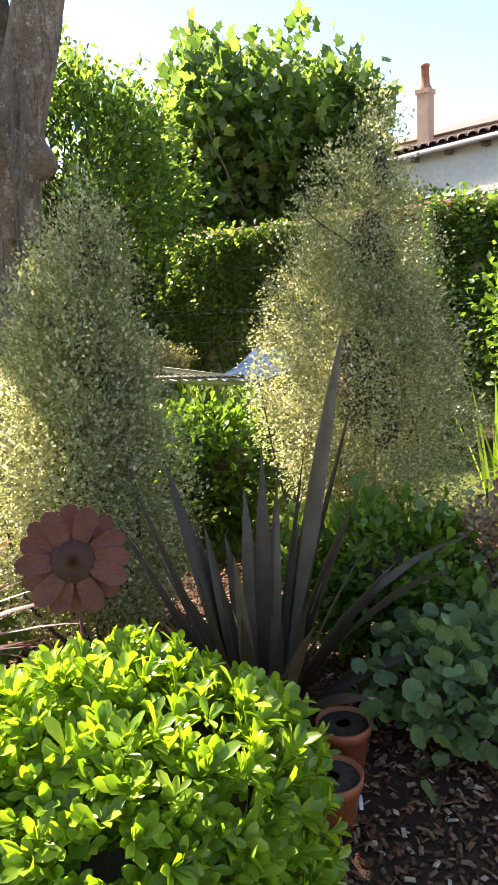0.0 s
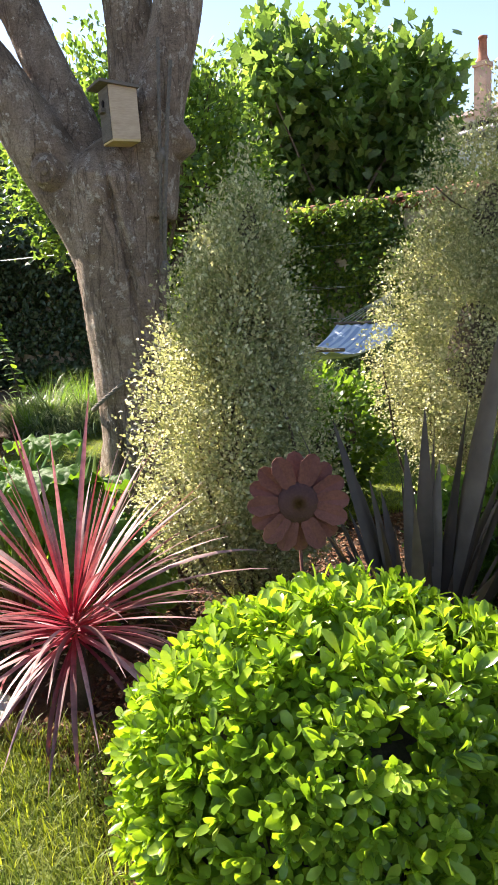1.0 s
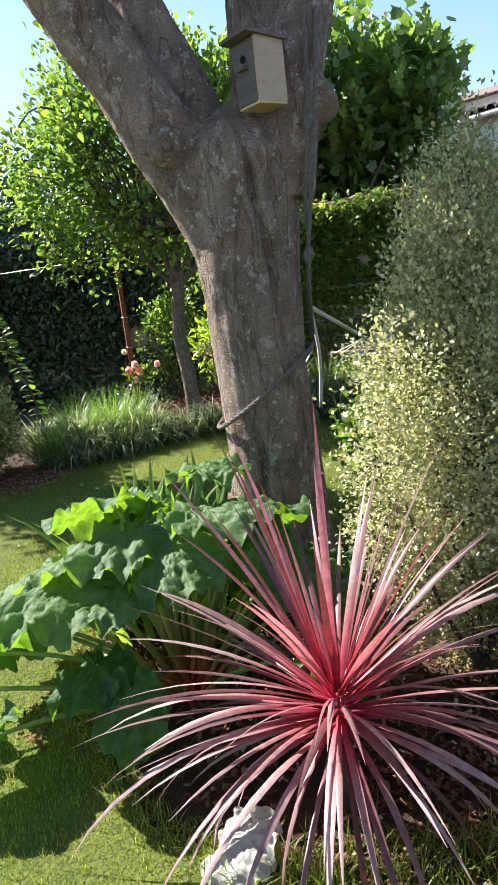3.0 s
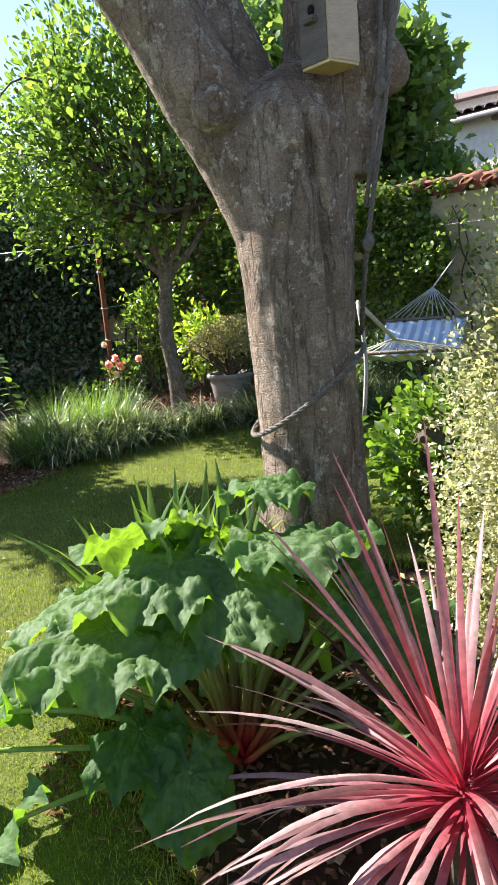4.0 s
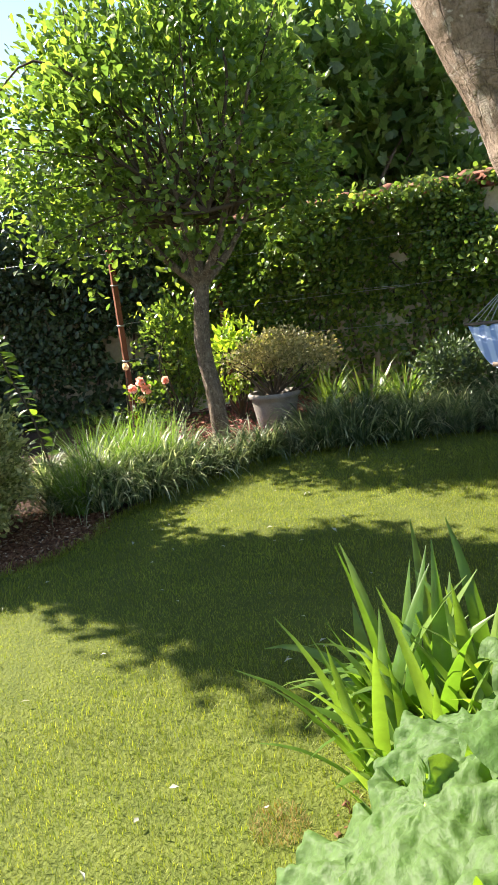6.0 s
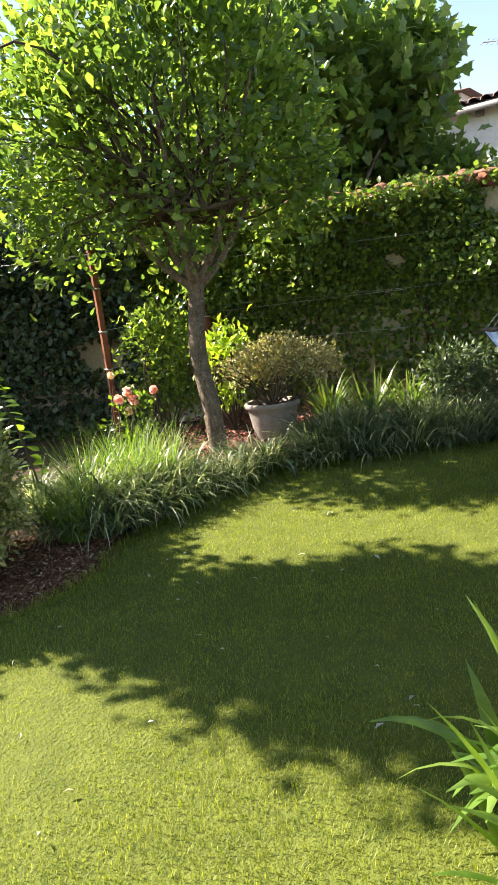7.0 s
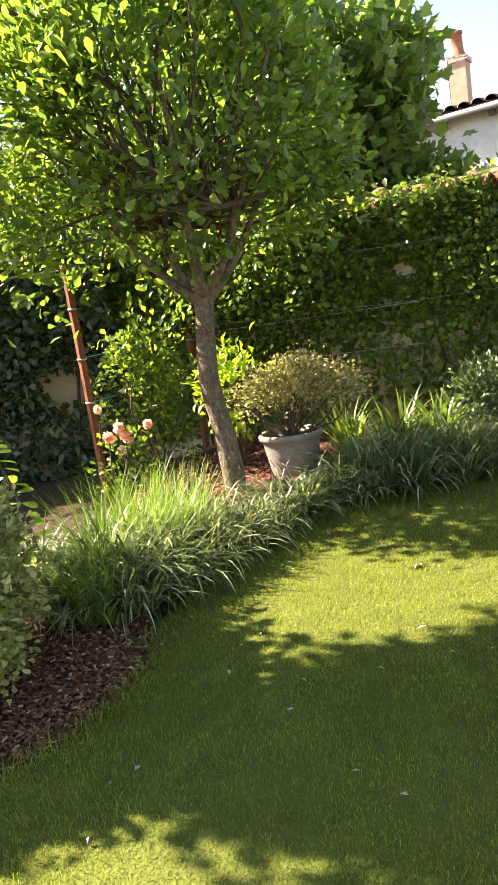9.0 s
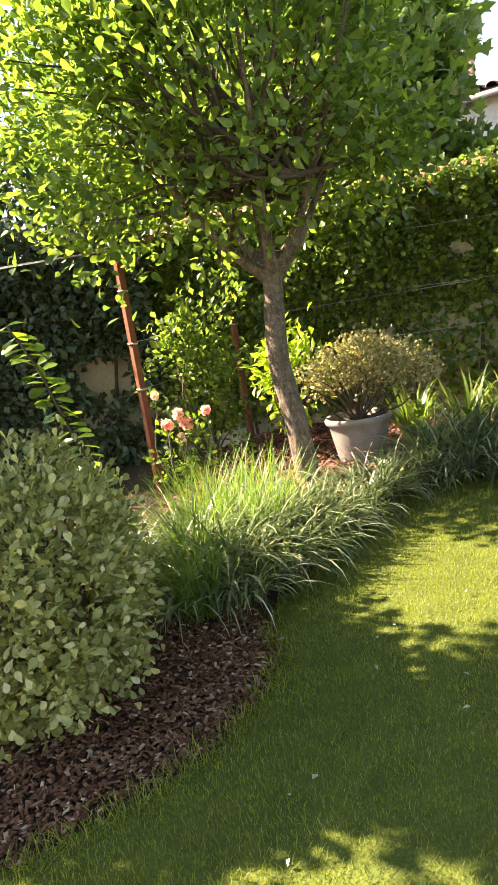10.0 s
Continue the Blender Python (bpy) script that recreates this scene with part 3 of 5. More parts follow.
BED = [(-3.3, 7.6), (-2.8, 7.75), (-2.3, 8.15), (-1.7, 8.45), (-1.2, 8.45), (-0.1, 8.4), (0.8, 8.0), (1.6, 7.6), (2.6, 8.1), (0.5, 9.75), (-1.4, 11.2), (-2.2, 10.9), (-3.3, 9.0)]
me = sheet(BED, 0.15, 0.2, 0.05, 5)
me.materials.append(M["ground"])
bed = tagged(new("raised_bed", me), "raised planting bed covered in red bark mulch", "flower bed", kind="structure")


def chips(poly, n, z, size, seed, thick=0.25):
    """Loose flat chips of bark over a plan outline."""
    r = np.random.default_rng(seed)
    poly = np.array(poly)
    x, y = r.uniform(poly[:, 0].min(), poly[:, 0].max(), n), r.uniform(poly[:, 1].min(), poly[:, 1].max(), n)
    k = inside(poly, x, y)
    x, y = x[k], y[k]
    n = len(x)
    A = unit(r.normal(size=(n, 3)) * (1, 1, 0.35))
    N = unit(r.normal(size=(n, 3)) * 0.4 + (0, 0, 1))
    S = unit(np.cross(N, A))
    N = np.cross(A, S)
    L, W, H = r.uniform(0.5, 1.3, n) * size, r.uniform(0.25, 0.6, n) * size, r.uniform(0.1, 1, n) * size * thick
    P = np.stack([x, y, z + r.uniform(0, 0.012, n)], 1)
    tv, tt = box(-0.5, -0.5, -0.5, 0.5, 0.5, 0.5)
    tv = tv * np.where(tv[:, 2:3] > 0, [[0.8, 0.7, 1]], [[1, 1, 1]])
    V = P[:, None] + tv[None, :, 0:1] * (L[:, None] * A)[:, None] + tv[None, :, 1:2] * (W[:, None] * S)[:, None] + tv[None, :, 2:3] * (H[:, None] * N)[:, None]
    T = tt[None] + (np.arange(n) * 8)[:, None, None]
    return V.reshape(-1, 3), T.reshape(-1, 3)


FRONT = [(-0.9, 0.7), (1.8, 0.7), (1.9, 4.6), (0.4, 4.4), (-0.4, 4.0), (-1.0, 3.0), (-1.5, 2.0), (-1.0, 1.5)]
part("bark_chips", chips(FRONT, 24000, 0.006, 0.027, 11, 0.2), M["mulch"], ground, "dark brown bark chips", "stuff", False)
part("bark_chips", chips([(-2.5, 2.7), (-1.6, 2.1), (-1, 3), (-0.9, 4.1), (-1.9, 4.1), (-2.4, 3.6)], 3000, 0.008, 0.032, 12, 0.16), M["mulch"], ground, "dark brown bark chips", "stuff", False)
part("bark_chips", chips([(-3.2, 6.8), (-3.4, 6.5), (-3.7, 6.25), (-4.4, 6.0), (-5.5, 6.0), (-5.5, 7.6), (-3.2, 7.6)], 15000, 0.006, 0.028, 13, 0.2), M["mulch"], ground, "dark brown bark chips", "stuff", False)
part("red_bark_chips", chips(BED, 6000, 0.17, 0.05, 14), M["red_mulch"], bed, "reddish bark chips", "stuff", False)

# ---- garden wall with tiled coping ----
WALL = pose(-2.4, 11.975, 0, 0, 0, -36.87)     # local x runs along the wall, local -y faces the garden
wall = new("wall_north", mesh_np("wall_north", *box(0, 0, 0, 11, 0.28, 2.34), False))
wall.matrix_world = WALL
wall.data.materials.append(M["render"])
tagged(wall, "cream rendered garden wall with clay tile coping", "wall", kind="structure")


def canal(width, length, arch, sides=7, thick=0.014):
    """A half-round clay tile along local y, arched up or down."""
    V, T = [], []
    for r in (0, 1):
        for i in range(2):
            w = width * (0.5 if i == 0 else 0.42)
            for j in range(sides):
                a = np.pi * j / (sides - 1)
                k = 1 - r * thick / w
                V.append((-np.cos(a) * w * k, i * length, arch * np.sin(a) * w * 0.72 * k))
    s = sides
    for r in (0, 1):
        o = r * 2 * s
        for j in range(s - 1):
            T += [(o + j, o + j + 1, o + s + j + 1), (o + j, o + s + j + 1, o + s + j)]
    for j in range(s - 1):
        T += [(j, 2 * s + j, 2 * s + j + 1), (j, 2 * s + j + 1, j + 1)]
    return mesh_np("tile", V, T)


cover, pan = canal(0.21, 0.5, 1), canal(0.21, 0.5, -1)
cover.materials.append(M["tile"]), pan.materials.append(M["tile"])
g = np.random.default_rng(21)
for i in range(46):
    for me, dx, dz in ((pan, 0.0, 0.045), (cover, 0.115, 0.055)):
        part("tile", me, None, wall, at=pose(0.1 + 0.235 * i + dx + g.normal() * 0.006, -0.09 + g.normal() * 0.012, 2.36 + dz, 14 + g.normal() * 1.5, g.normal() * 2, g.normal() * 2))
part("ridge_bed", box(0, 0.26, 2.34, 11, 0.42, 2.55), M["tile"], wall, "mortared clay ridge")


def wall_at(s, z, off=0.0):
    p = WALL @ Vector((s, -off, z))
    return (p.x, p.y, p.z)


wall_b = new("wall_west", mesh_np("wall_west", *box(-9, 0, 0, 0, 0.28, 2.3), False))
wall_b.matrix_world = pose(-2.4, 11.9, 0, 0, 0, -12)
wall_b.data.materials.append(M["render"])
tagged(wall_b, "shaded cream rendered garden wall", "wall", kind="structure")

g = np.random.default_rng(33)
n = 26000
s, z = g.uniform(-9, -0.1, n), 2.75 * g.random(n) ** 0.85
ok = ~((s > -0.95) & (s < -0.42) & (z > 0.8) & (z < 1.2))
s, z = s[ok], z[ok]
P = np.stack([s, -0.04 - 0.35 * g.random(len(s)) ** 1.5, z - 0.25 * (z < 0.6) * g.random(len(s))], 1)
bi = thing("wall_climber", "dark shaded evergreen climber over the back wall", "climbing plant", (-2.4, 11.9, 0), turn=-12)
part("leaves", leaf_cloud(P, g.normal(size=P.shape) + (0, -0.5, -0.2), g.normal(size=P.shape) * 0.5 + (0, -0.6, 0.6), g.uniform(0.08, 0.15, len(s)), g.uniform(0.05, 0.09, len(s))), M["hedge"], bi, "", "stuff")
part("stem", merge(*[tube(bez([(q, -0.05, 0), (q + 0.2 * g.normal(), -0.06, 1.0), (q + 0.3 * g.normal(), -0.06, 2.2)], 5), np.linspace(0.03, 0.01, 11), 6, False) for q in np.arange(-8.5, 0, 0.6)]), M["twig"], bi, "", "stuff")

# ivy over the wall
g = np.random.default_rng(31)
n = 42000
s, z = g.uniform(-0.1, 8.6, n), 0.25 + 2.24 * g.random(n) ** 0.75
dens = 0.5 + 0.5 * np.sin(s * 3.1 + 1.0) * np.sin(z * 2.7 + s) + 0.25 * np.sin(s * 9) * np.sin(z * 8)
bare = (z < 1.25) & (s > 2.1) & (s < 4.3)
right = (s > 4.45) & (s < 5.6) & (g.random(n) < 0.95)
ok = (dens > np.where((s < 4.2) | (s > 5.6), -0.1, 0.12)) & ~(bare & (g.random(n) < 0.45)) & ~right
s, z, dens = s[ok], z[ok], dens[ok]
n = len(s)
off = (0.05 + 0.22 * dens * g.random(n)) * (0.6 + 0.7 * (z > 1.5))
d, nn = np.array([0.8, -0.6, 0]), np.array([-0.6, -0.8, 0])
base = np.array(WALL.translation)
P = base + s[:, None] * d + off[:, None] * nn + np.stack([0 * z, 0 * z, z + 0.06 * g.normal(size=n)], 1)
pair = leaf_cloud(P, nn * 0.5 + g.normal(size=(n, 3)) * 0.6 - np.array([0, 0, 0.3]), nn * 0.7 + g.normal(size=(n, 3)) * 0.5 + np.array([0, 0, 0.6]), g.uniform(0.05, 0.10, n), g.uniform(0.035, 0.065, n), LEAF_C)
ivy = thing("ivy", "dense green climber with glossy leaves covering the garden wall", "climbing plant", wall_at(2.6, 0, 0.1))
inv = ivy.matrix_world.inverted()
part("leaves", moved(pair, inv), M["ivy"], ivy, "glossy green leaves", "stuff")
st = []
for k in range(16):
    a = g.uniform(0.5, 4.8)
    pts = [np.array(wall_at(a + 0.25 * g.normal() * q, 0.1 + 2.1 * q, 0.04 + 0.03 * g.random())) for q in np.linspace(0, 1, 6)]
    st.append(tube(bez(pts, 4), np.linspace(0.018, 0.006, 21), 5, False))
part("stem", moved(merge(*st), inv), M["twig"], ivy, "brown climbing stems", "stuff")

# vine with few leaves on the bare stretch of the wall
vine = thing("vine", "sparse leafy vine with twisting brown stems on the bare wall", "climbing plant", wall_at(5.6, 0, 0.1))
inv = vine.matrix_world.inverted()
st, lp = [], []
for a, b in ((5.2, -0.6), (5.4, 0.5), (5.9, 0.2), (5.0, 0.4), (6.6, 0.5)):
    pts = [np.array(wall_at(a + b * q + 0.12 * np.sin(7 * q + a), 0.05 + 2.0 * q, 0.05)) for q in np.linspace(0, 1, 7)]
    path = bez(pts, 5)
    st.append(tube(path, np.linspace(0.022, 0.007, len(path)), 6, False))
    lp.append(path[9:])
part("stem", moved(merge(*st), inv), M["twig"], vine, "twisting brown stems")
C = np.concatenate(lp)
C = np.repeat(C, 3, 0) + g.normal(size=(len(C) * 3, 3)) * 0.12 + nn * 0.1
pair = leaf_cloud(C, g.normal(size=C.shape) - np.array([0, 0, 0.4]), nn + g.normal(size=C.shape) * 0.5 + np.array([0, 0, 0.5]), 0.085, 0.06)
part("leaves", moved(pair, inv), M["ivy"], vine, "green leaves", "stuff")
for z in (1.45, 2.0):
    solid("wire", tube([wall_at(0.5, z + 0.03, 0.2), wall_at(3.5, z - 0.03, 0.2), wall_at(8.5, z + 0.05, 0.2)], 0.002, 5), M["wire"], "thin pale training wire stretched along the wall", "wire")

# ---- house behind the wall ----
HOUSE = pose(2.6, 16.0, 0, 0, 0, -51)         # local x runs along the front
house = thing("house", "white plastered house with pale rubble stone below and tiled eaves", "house", (2.6, 16.0, -0.22), turn=-51)
part("wall", box(0, 0, 0, 14, 6, 4.42), M["plaster"], house, "white plaster wall", smooth=False)
g = np.random.default_rng(41)
rub = []
for row in range(13):
    x = 0.0
    while x < 9:
        w = g.uniform(0.14, 0.36)
        if 2.0 + row * 0.13 < 3.62 + 0.02 * g.normal():
            rub.append(moved(box(-w / 2 + 0.008, 0, -0.056, w / 2 - 0.012, 0.12, 0.05), pose(x + w / 2, -0.03 - g.uniform(0, 0.08), 2.0 + row * 0.13, g.normal() * 2, g.normal() * 3, g.normal() * 4)))
        x += w
part("rubble", merge(*rub), M["house_stone"], house, "pale rubble stone courses", "stuff", False)
part("gutter", tube([(-0.3, -0.2, 4.40), (14, -0.2, 4.40)], 0.055, 8), M["gutter"], house, "grey metal gutter")
part("roof", moved(box(-0.35, -0.18, 0, 14, 3.4, 0.08), pose(0, 0, 4.42, 8)), M["slate"], house, "shallow tiled roof", smooth=False)
rt = canal(0.2, 3.7, 1)
rt.materials.append(M["slate"])
for i in range(64):
    part("roof_tile", rt, None, house, at=pose(-0.25 + 0.22 * i, -0.22, 4.50, 8, 0, 0))
for i in range(18):
    part("rafter", box(0.35 + 0.8 * i, -0.14, 4.28, 0.45 + 0.8 * i, 0, 4.38), M["grey_wood"], house, "dark rafter end", smooth=False)


def chimney(at, turn, w, h, pot_h):
    ob = thing("chimney", "tall stone chimney with a terracotta pot", "chimney", at, turn=turn)
    part("shaft", box(-w / 2, -w / 2, 0, w / 2, w / 2, h), M["brick"], ob, "stone chimney stack", smooth=False)
    part("cap", box(-w * 0.6, -w * 0.6, h, w * 0.6, w * 0.6, h + 0.16), M["brick"], ob, smooth=False)
    v, t = lathe([(w * 0.55, h + 0.16), (w * 0.36, h + 0.36), (w * 0.3, h + pot_h), (w * 0.36, h + pot_h), (w * 0.36, h + pot_h + 0.08), (w * 0.2, h + pot_h + 0.08), (w * 0.2, h + 0.4)], 14)
    part("pot", (v, t), M["tile"], ob, "terracotta chimney pot")
    return ob


chimney((13.05, 26.7, 0), -51, 0.6, 9.0, 0.95)
chimney((6.71, 28.65, 0), -40, 0.46, 8.75, 0.95)
back = thing("back_house", "distant house with an old tiled hipped roof", "house", (8.5, 30.5, 0), turn=-45)
part("wall", box(-4, -2, 0, 4, 4, 7.3), M["plaster"], back, "pale wall", smooth=False)
v = np.array([(-4.4, -2.4, 7.3), (4.4, -2.4, 7.3), (4.4, 4.4, 7.3), (-4.4, 4.4, 7.3), (-1, 1, 8.3), (1, 1, 8.3)])
part("roof", (v, np.array([(0, 1, 5), (0, 5, 4), (1, 2, 5), (2, 3, 4), (2, 4, 5), (3, 0, 4), (0, 3, 2), (0, 2, 1)])), M["slate"], back, "old clay tile roof", smooth=False)
aer = thing("aerial", "thin metal television aerial on a pole", "aerial", (6.5, 18.0, 3.0))
part("pole", tube([(0, 0, 0), (0, 0, 3.3)], 0.015, 5), M["gutter"], aer)
part("boom", tube([(-0.5, 0, 3.3), (0.5, 0, 3.35)], 0.012, 5), M["gutter"], aer)
for i in range(8):
    part("element", tube([(-0.45 + 0.13 * i, -0.2, 3.31), (-0.45 + 0.13 * i, 0.2, 3.31)], 0.008, 4), M["gutter"], aer)

# ---- far left: shed and dark hedge ----
shed = thing("shed", "grey shed in shade with a reddish tiled roof edge", "shed", (-7.1, 13.3, 0), turn=-8)
part("wall", box(-1.6, -1, 0, 1.3, 1.5, 2.3), M["shed_wall"], shed, "grey wall", smooth=False)
part("roof", moved(box(-1.9, -1.4, 0, 1.6, 1.8, 0.1), pose(0, 0, 2.36, 5, -3)), M["tile"], shed, "low reddish roof", smooth=False)
part("post", box(1.1, -1.3, 0, 1.22, -1.18, 2.35), M["grey_wood"], shed, "wooden post", smooth=False)


def hedge(at, rad, clusters, per, seed, L, label, mat="hedge", turn=0, name="hedge", stem=True):
    ob = thing(name, label, "hedge" if name == "hedge" else "tree", (at[0], at[1], 0), turn=turn)
    pair, C = crown((0, 0, at[2]), rad, clusters, per, L, L * 0.6, seed, 0.14, 0.5, 0.2)
    part("leaves", pair, M[mat], ob, "", "stuff")
    if stem:
        part("branch", merge(tube([(0, 0, 0), (0, 0, at[2])], [0.1, 0.06], 7), twigs((0, 0, at[2] * 0.5), C[::max(1, len(C) // 24)], 0.03, 0.008, seed)), M["twig"], ob, "", "stuff")
    return ob


hedge((-4.2, 13.6, 1.9), (2.1, 0.8, 2.1), 560, 22, 51, 0.12, "tall dark shaded evergreen hedge")
hedge((-7.0, 16.2, 2.6), (3.2, 0.9, 2.6), 520, 20, 55, 0.16, "tall dark evergreen hedge behind the shed")
hedge((-1.9, 13.9, 1.9), (1.7, 0.7, 2.0), 460, 22, 52, 0.12, "tall dark shaded evergreen hedge")
hedge((-7.9, 15.0, 3.4), (1.7, 1.3, 3.3), 700, 24, 53, 0.13, "tall dark conifer-like tree in shade", name="dark_tree")

# ---- main tree ----
def organic(name, pair, voxel, rough, seed, smooth_n=6, grooves=(), knots=()):
    """Joins crossing tubes into one flowing body with an uneven surface."""
    me = mesh_np(name, *pair)
    ob = new(name, me)
    r = ob.modifiers.new("join", "REMESH")
    r.mode, r.voxel_size = "VOXEL", voxel
    s = ob.modifiers.new("soft", "SMOOTH")
    s.iterations, s.factor = smooth_n, 0.5
    bpy.context.view_layer.update()
    ev = ob.evaluated_get(bpy.context.evaluated_depsgraph_get())
    out = bpy.data.meshes.new_from_object(ev)
    bpy.data.objects.remove(ob)
    cnt = len(out.vertices)
    co, no = np.empty(cnt * 3, np.float32), np.empty(cnt * 3, np.float32)
    out.vertices.foreach_get("co", co)
    out.vertex_normals.foreach_get("vector", no)
    co, no = co.reshape(-1, 3), no.reshape(-1, 3)
    move = np.empty(cnt, np.float32)
    for i, ((x, y, z), (kx, ky, kz)) in enumerate(zip(co.tolist(), no.tolist())):
        h = noise.noise(Vector((x * 5 + seed, y * 5, z * 2.2))) + noise.noise(Vector((x * 22, y * 22, z * 5))) * 0.45 + noise.noise(Vector((x * 9, y * 9, z * 34))) * 0.2
        d = h * rough
        for (xa, za), (xb, zb), deep in grooves:
            if za < z < zb and ky < 0.1:
                gx = xa + (xb - xa) * (z - za) / (zb - za) + 0.025 * noise.noise(Vector((z * 5, xa * 9, 0)))
                e = (x - gx) / 0.018
                if abs(e) < 5:
                    d += (-deep * math.exp(-e * e) + deep * 0.15 * math.exp(-(e - 2.2) ** 2)) * min(1, (z - za) * 6, (zb - z) * 6)
        for (px, py, pz), rad, high in knots:
            e = math.sqrt((x - px) ** 2 + (y - py) ** 2 + (z - pz) ** 2) / rad
            if e < 2 and ky < 0.3:
                d += high * math.exp(-(e * 1.1) ** 4) - abs(high) * 0.5 * math.exp(-((e - 1.15) / 0.16) ** 2) + abs(high) * 0.2 * math.sin(e * 14) * (e < 0.95)
        move[i] = d
    out.vertices.foreach_set("co", (co + no * move[:, None]).ravel())
    out.polygons.foreach_set("use_smooth", np.ones(len(out.polygons), bool))
    out.update()
    return out


TREE = (-1.40, 3.78, 0)
tree = thing("main_tree", "large old tree with smooth grey-brown trunk forking into thick limbs", "tree", TREE)
up = [
    tube(bez([(0.02, 0, -0.1), (0.01, 0, 0.5), (0.0, 0, 1.0), (-0.01, 0, 1.5), (0.0, 0, 2.0), (0.08, 0.0, 2.3)], 8), np.interp(np.linspace(0, 1, 41), [0, 0.15, 0.45, 0.65, 0.85, 1], [0.27, 0.235, 0.215, 0.24, 0.28, 0.10]), 20),
    tube(bez([(-0.02, 0, 1.35), (-0.12, -0.02, 1.8), (-0.32, -0.03, 2.2), (-0.58, -0.05, 2.65), (-0.95, -0.1, 3.2), (-1.5, -0.1, 4.0)], 8), np.interp(np.linspace(0, 1, 41), [0, 0.4, 1], [0.17, 0.17, 0.11]), 16),
    tube(bez([(-0.05, 0.06, 1.9), (-0.2, 0.1, 2.35), (-0.38, 0.16, 2.8), (-0.6, 0.25, 3.4), (-0.8, 0.4, 4.2)], 8), np.interp(np.linspace(0, 1, 33), [0, 1], [0.15, 0.09]), 14),
    tube(bez([(0.08, 0.02, 1.8), (0.14, 0.06, 2.3), (0.15, 0.08, 2.8), (0.12, 0.1, 3.4), (0.2, 0.2, 4.4)], 8), np.interp(np.linspace(0, 1, 33), [0, 1], [0.17, 0.10]), 14),
    tube(bez([(0.16, -0.02, 1.9), (0.26, -0.06, 2.35), (0.38, -0.02, 2.75), (0.52, 0.02, 3.3), (0.9, 0.0, 4.2)], 8), np.interp(np.linspace(0, 1, 33), [0, 1], [0.16, 0.10]), 14),
    tube(bez([(0.22, -0.02, 2.2), (0.36, -0.05, 2.28), (0.42, -0.05, 2.32)], 5), [0.11, 0.11, 0.115, 0.12, 0.12, 0.12, 0.12, 0.12, 0.11, 0.10, 0.085], 14),
    tube([(-0.24, -0.05, -0.1), (-0.2, -0.03, 0.35), (-0.14, 0, 0.9)], [0.1, 0.08, 0.05], 10),
    tube([(0.24, -0.1, -0.1), (0.18, -0.05, 0.3), (0.12, 0, 0.7)], [0.1, 0.08, 0.05], 10),
]
trunk_me = organic("trunk", merge(*up), 0.0115, 0.0105, 3.0, 8, [((0.14, 1.15), (0.0, 2.25), 0.042), ((0.17, 0.5), (0.16, 1.4), 0.016), ((-0.07, 0.3), (-0.06, 0.95), 0.04),
     ((-0.04, 1.5), (-0.07, 2.0), 0.012), ((0.12, 1.7), (0.14, 2.3), 0.024), ((-0.2, 1.7), (-0.34, 2.2), 0.014)],
    [((-0.30, -0.19, 2.13), 0.085, 0.035), ((-0.10, -0.23, 1.745), 0.065, 0.010), ((0.05, -0.25, 1.2), 0.05, -0.008), ((-0.02, -0.26, 2.0), 0.05, 0.012), ((0.13, -0.22, 1.62), 0.04, 0.008)])
trunk = part("trunk", trunk_me, M["bark"], tree, "grey-brown fissured bark with pale lichen spots")
pair, C = crown((0.3, 0.2, 5.3), (2.1, 1.8, 1.2), 230, 38, 0.12, 0.07, 61, 0.16, 0.3, 0.2)
# second clump is out of view, added to shade the variegated bushes' tops
shade_clump, C2 = crown((-1.0, 1.15, 4.75), (1.12, 0.98, 0.6), 170, 40, 0.12, 0.07, 66, 0.16, 0.2, 0.2)
part("leaves", merge(pair, shade_clump), M["crown_leaf"], tree, "green leaves overhead, one unseen clump added for shade", "stuff")
part("branch", twigs((-0.8, 0.4, 4.2), C2[::15], 0.05, 0.012, 67), M["bark2"], tree, "", "stuff")
part("branch", merge(*[twigs(r, C[k::50][:5], 0.06, 0.012, 62 + k) for k, r in enumerate([(-1.5, -0.1, 4.0), (-0.8, 0.4, 4.2), (0.2, 0.2, 4.4), (0.9, 0.0, 4.2)])]), M["bark2"], tree, "", "stuff")

# rope wound round the trunk
def rope(name, pts, r, material, label, n=8):
    path = bez(pts, n)
    far = np.r_[0, np.cumsum(np.linalg.norm(np.diff(path, axis=0), axis=1))]
    q = np.linspace(0, far[-1], max(12, int(far[-1] / (r * 0.7))))
    path = np.stack([np.interp(q, far, path[:, k]) for k in range(3)], 1)
    tan = unit(np.gradient(path, axis=0))
    u = unit(np.cross(tan, np.array([0.31, 0.9, 0.31])))
    w = np.cross(tan, u)
    st = []
    for k in range(3):
        a = q / r * 0.75 + k * 2.094
        st.append(tube(path + (u * np.cos(a)[:, None] + w * np.sin(a)[:, None]) * r * 0.52, r * 0.55, 6))
    v, t = merge(*st)
    return solid(name, (v, t), material, label, "rope", smooth=True)


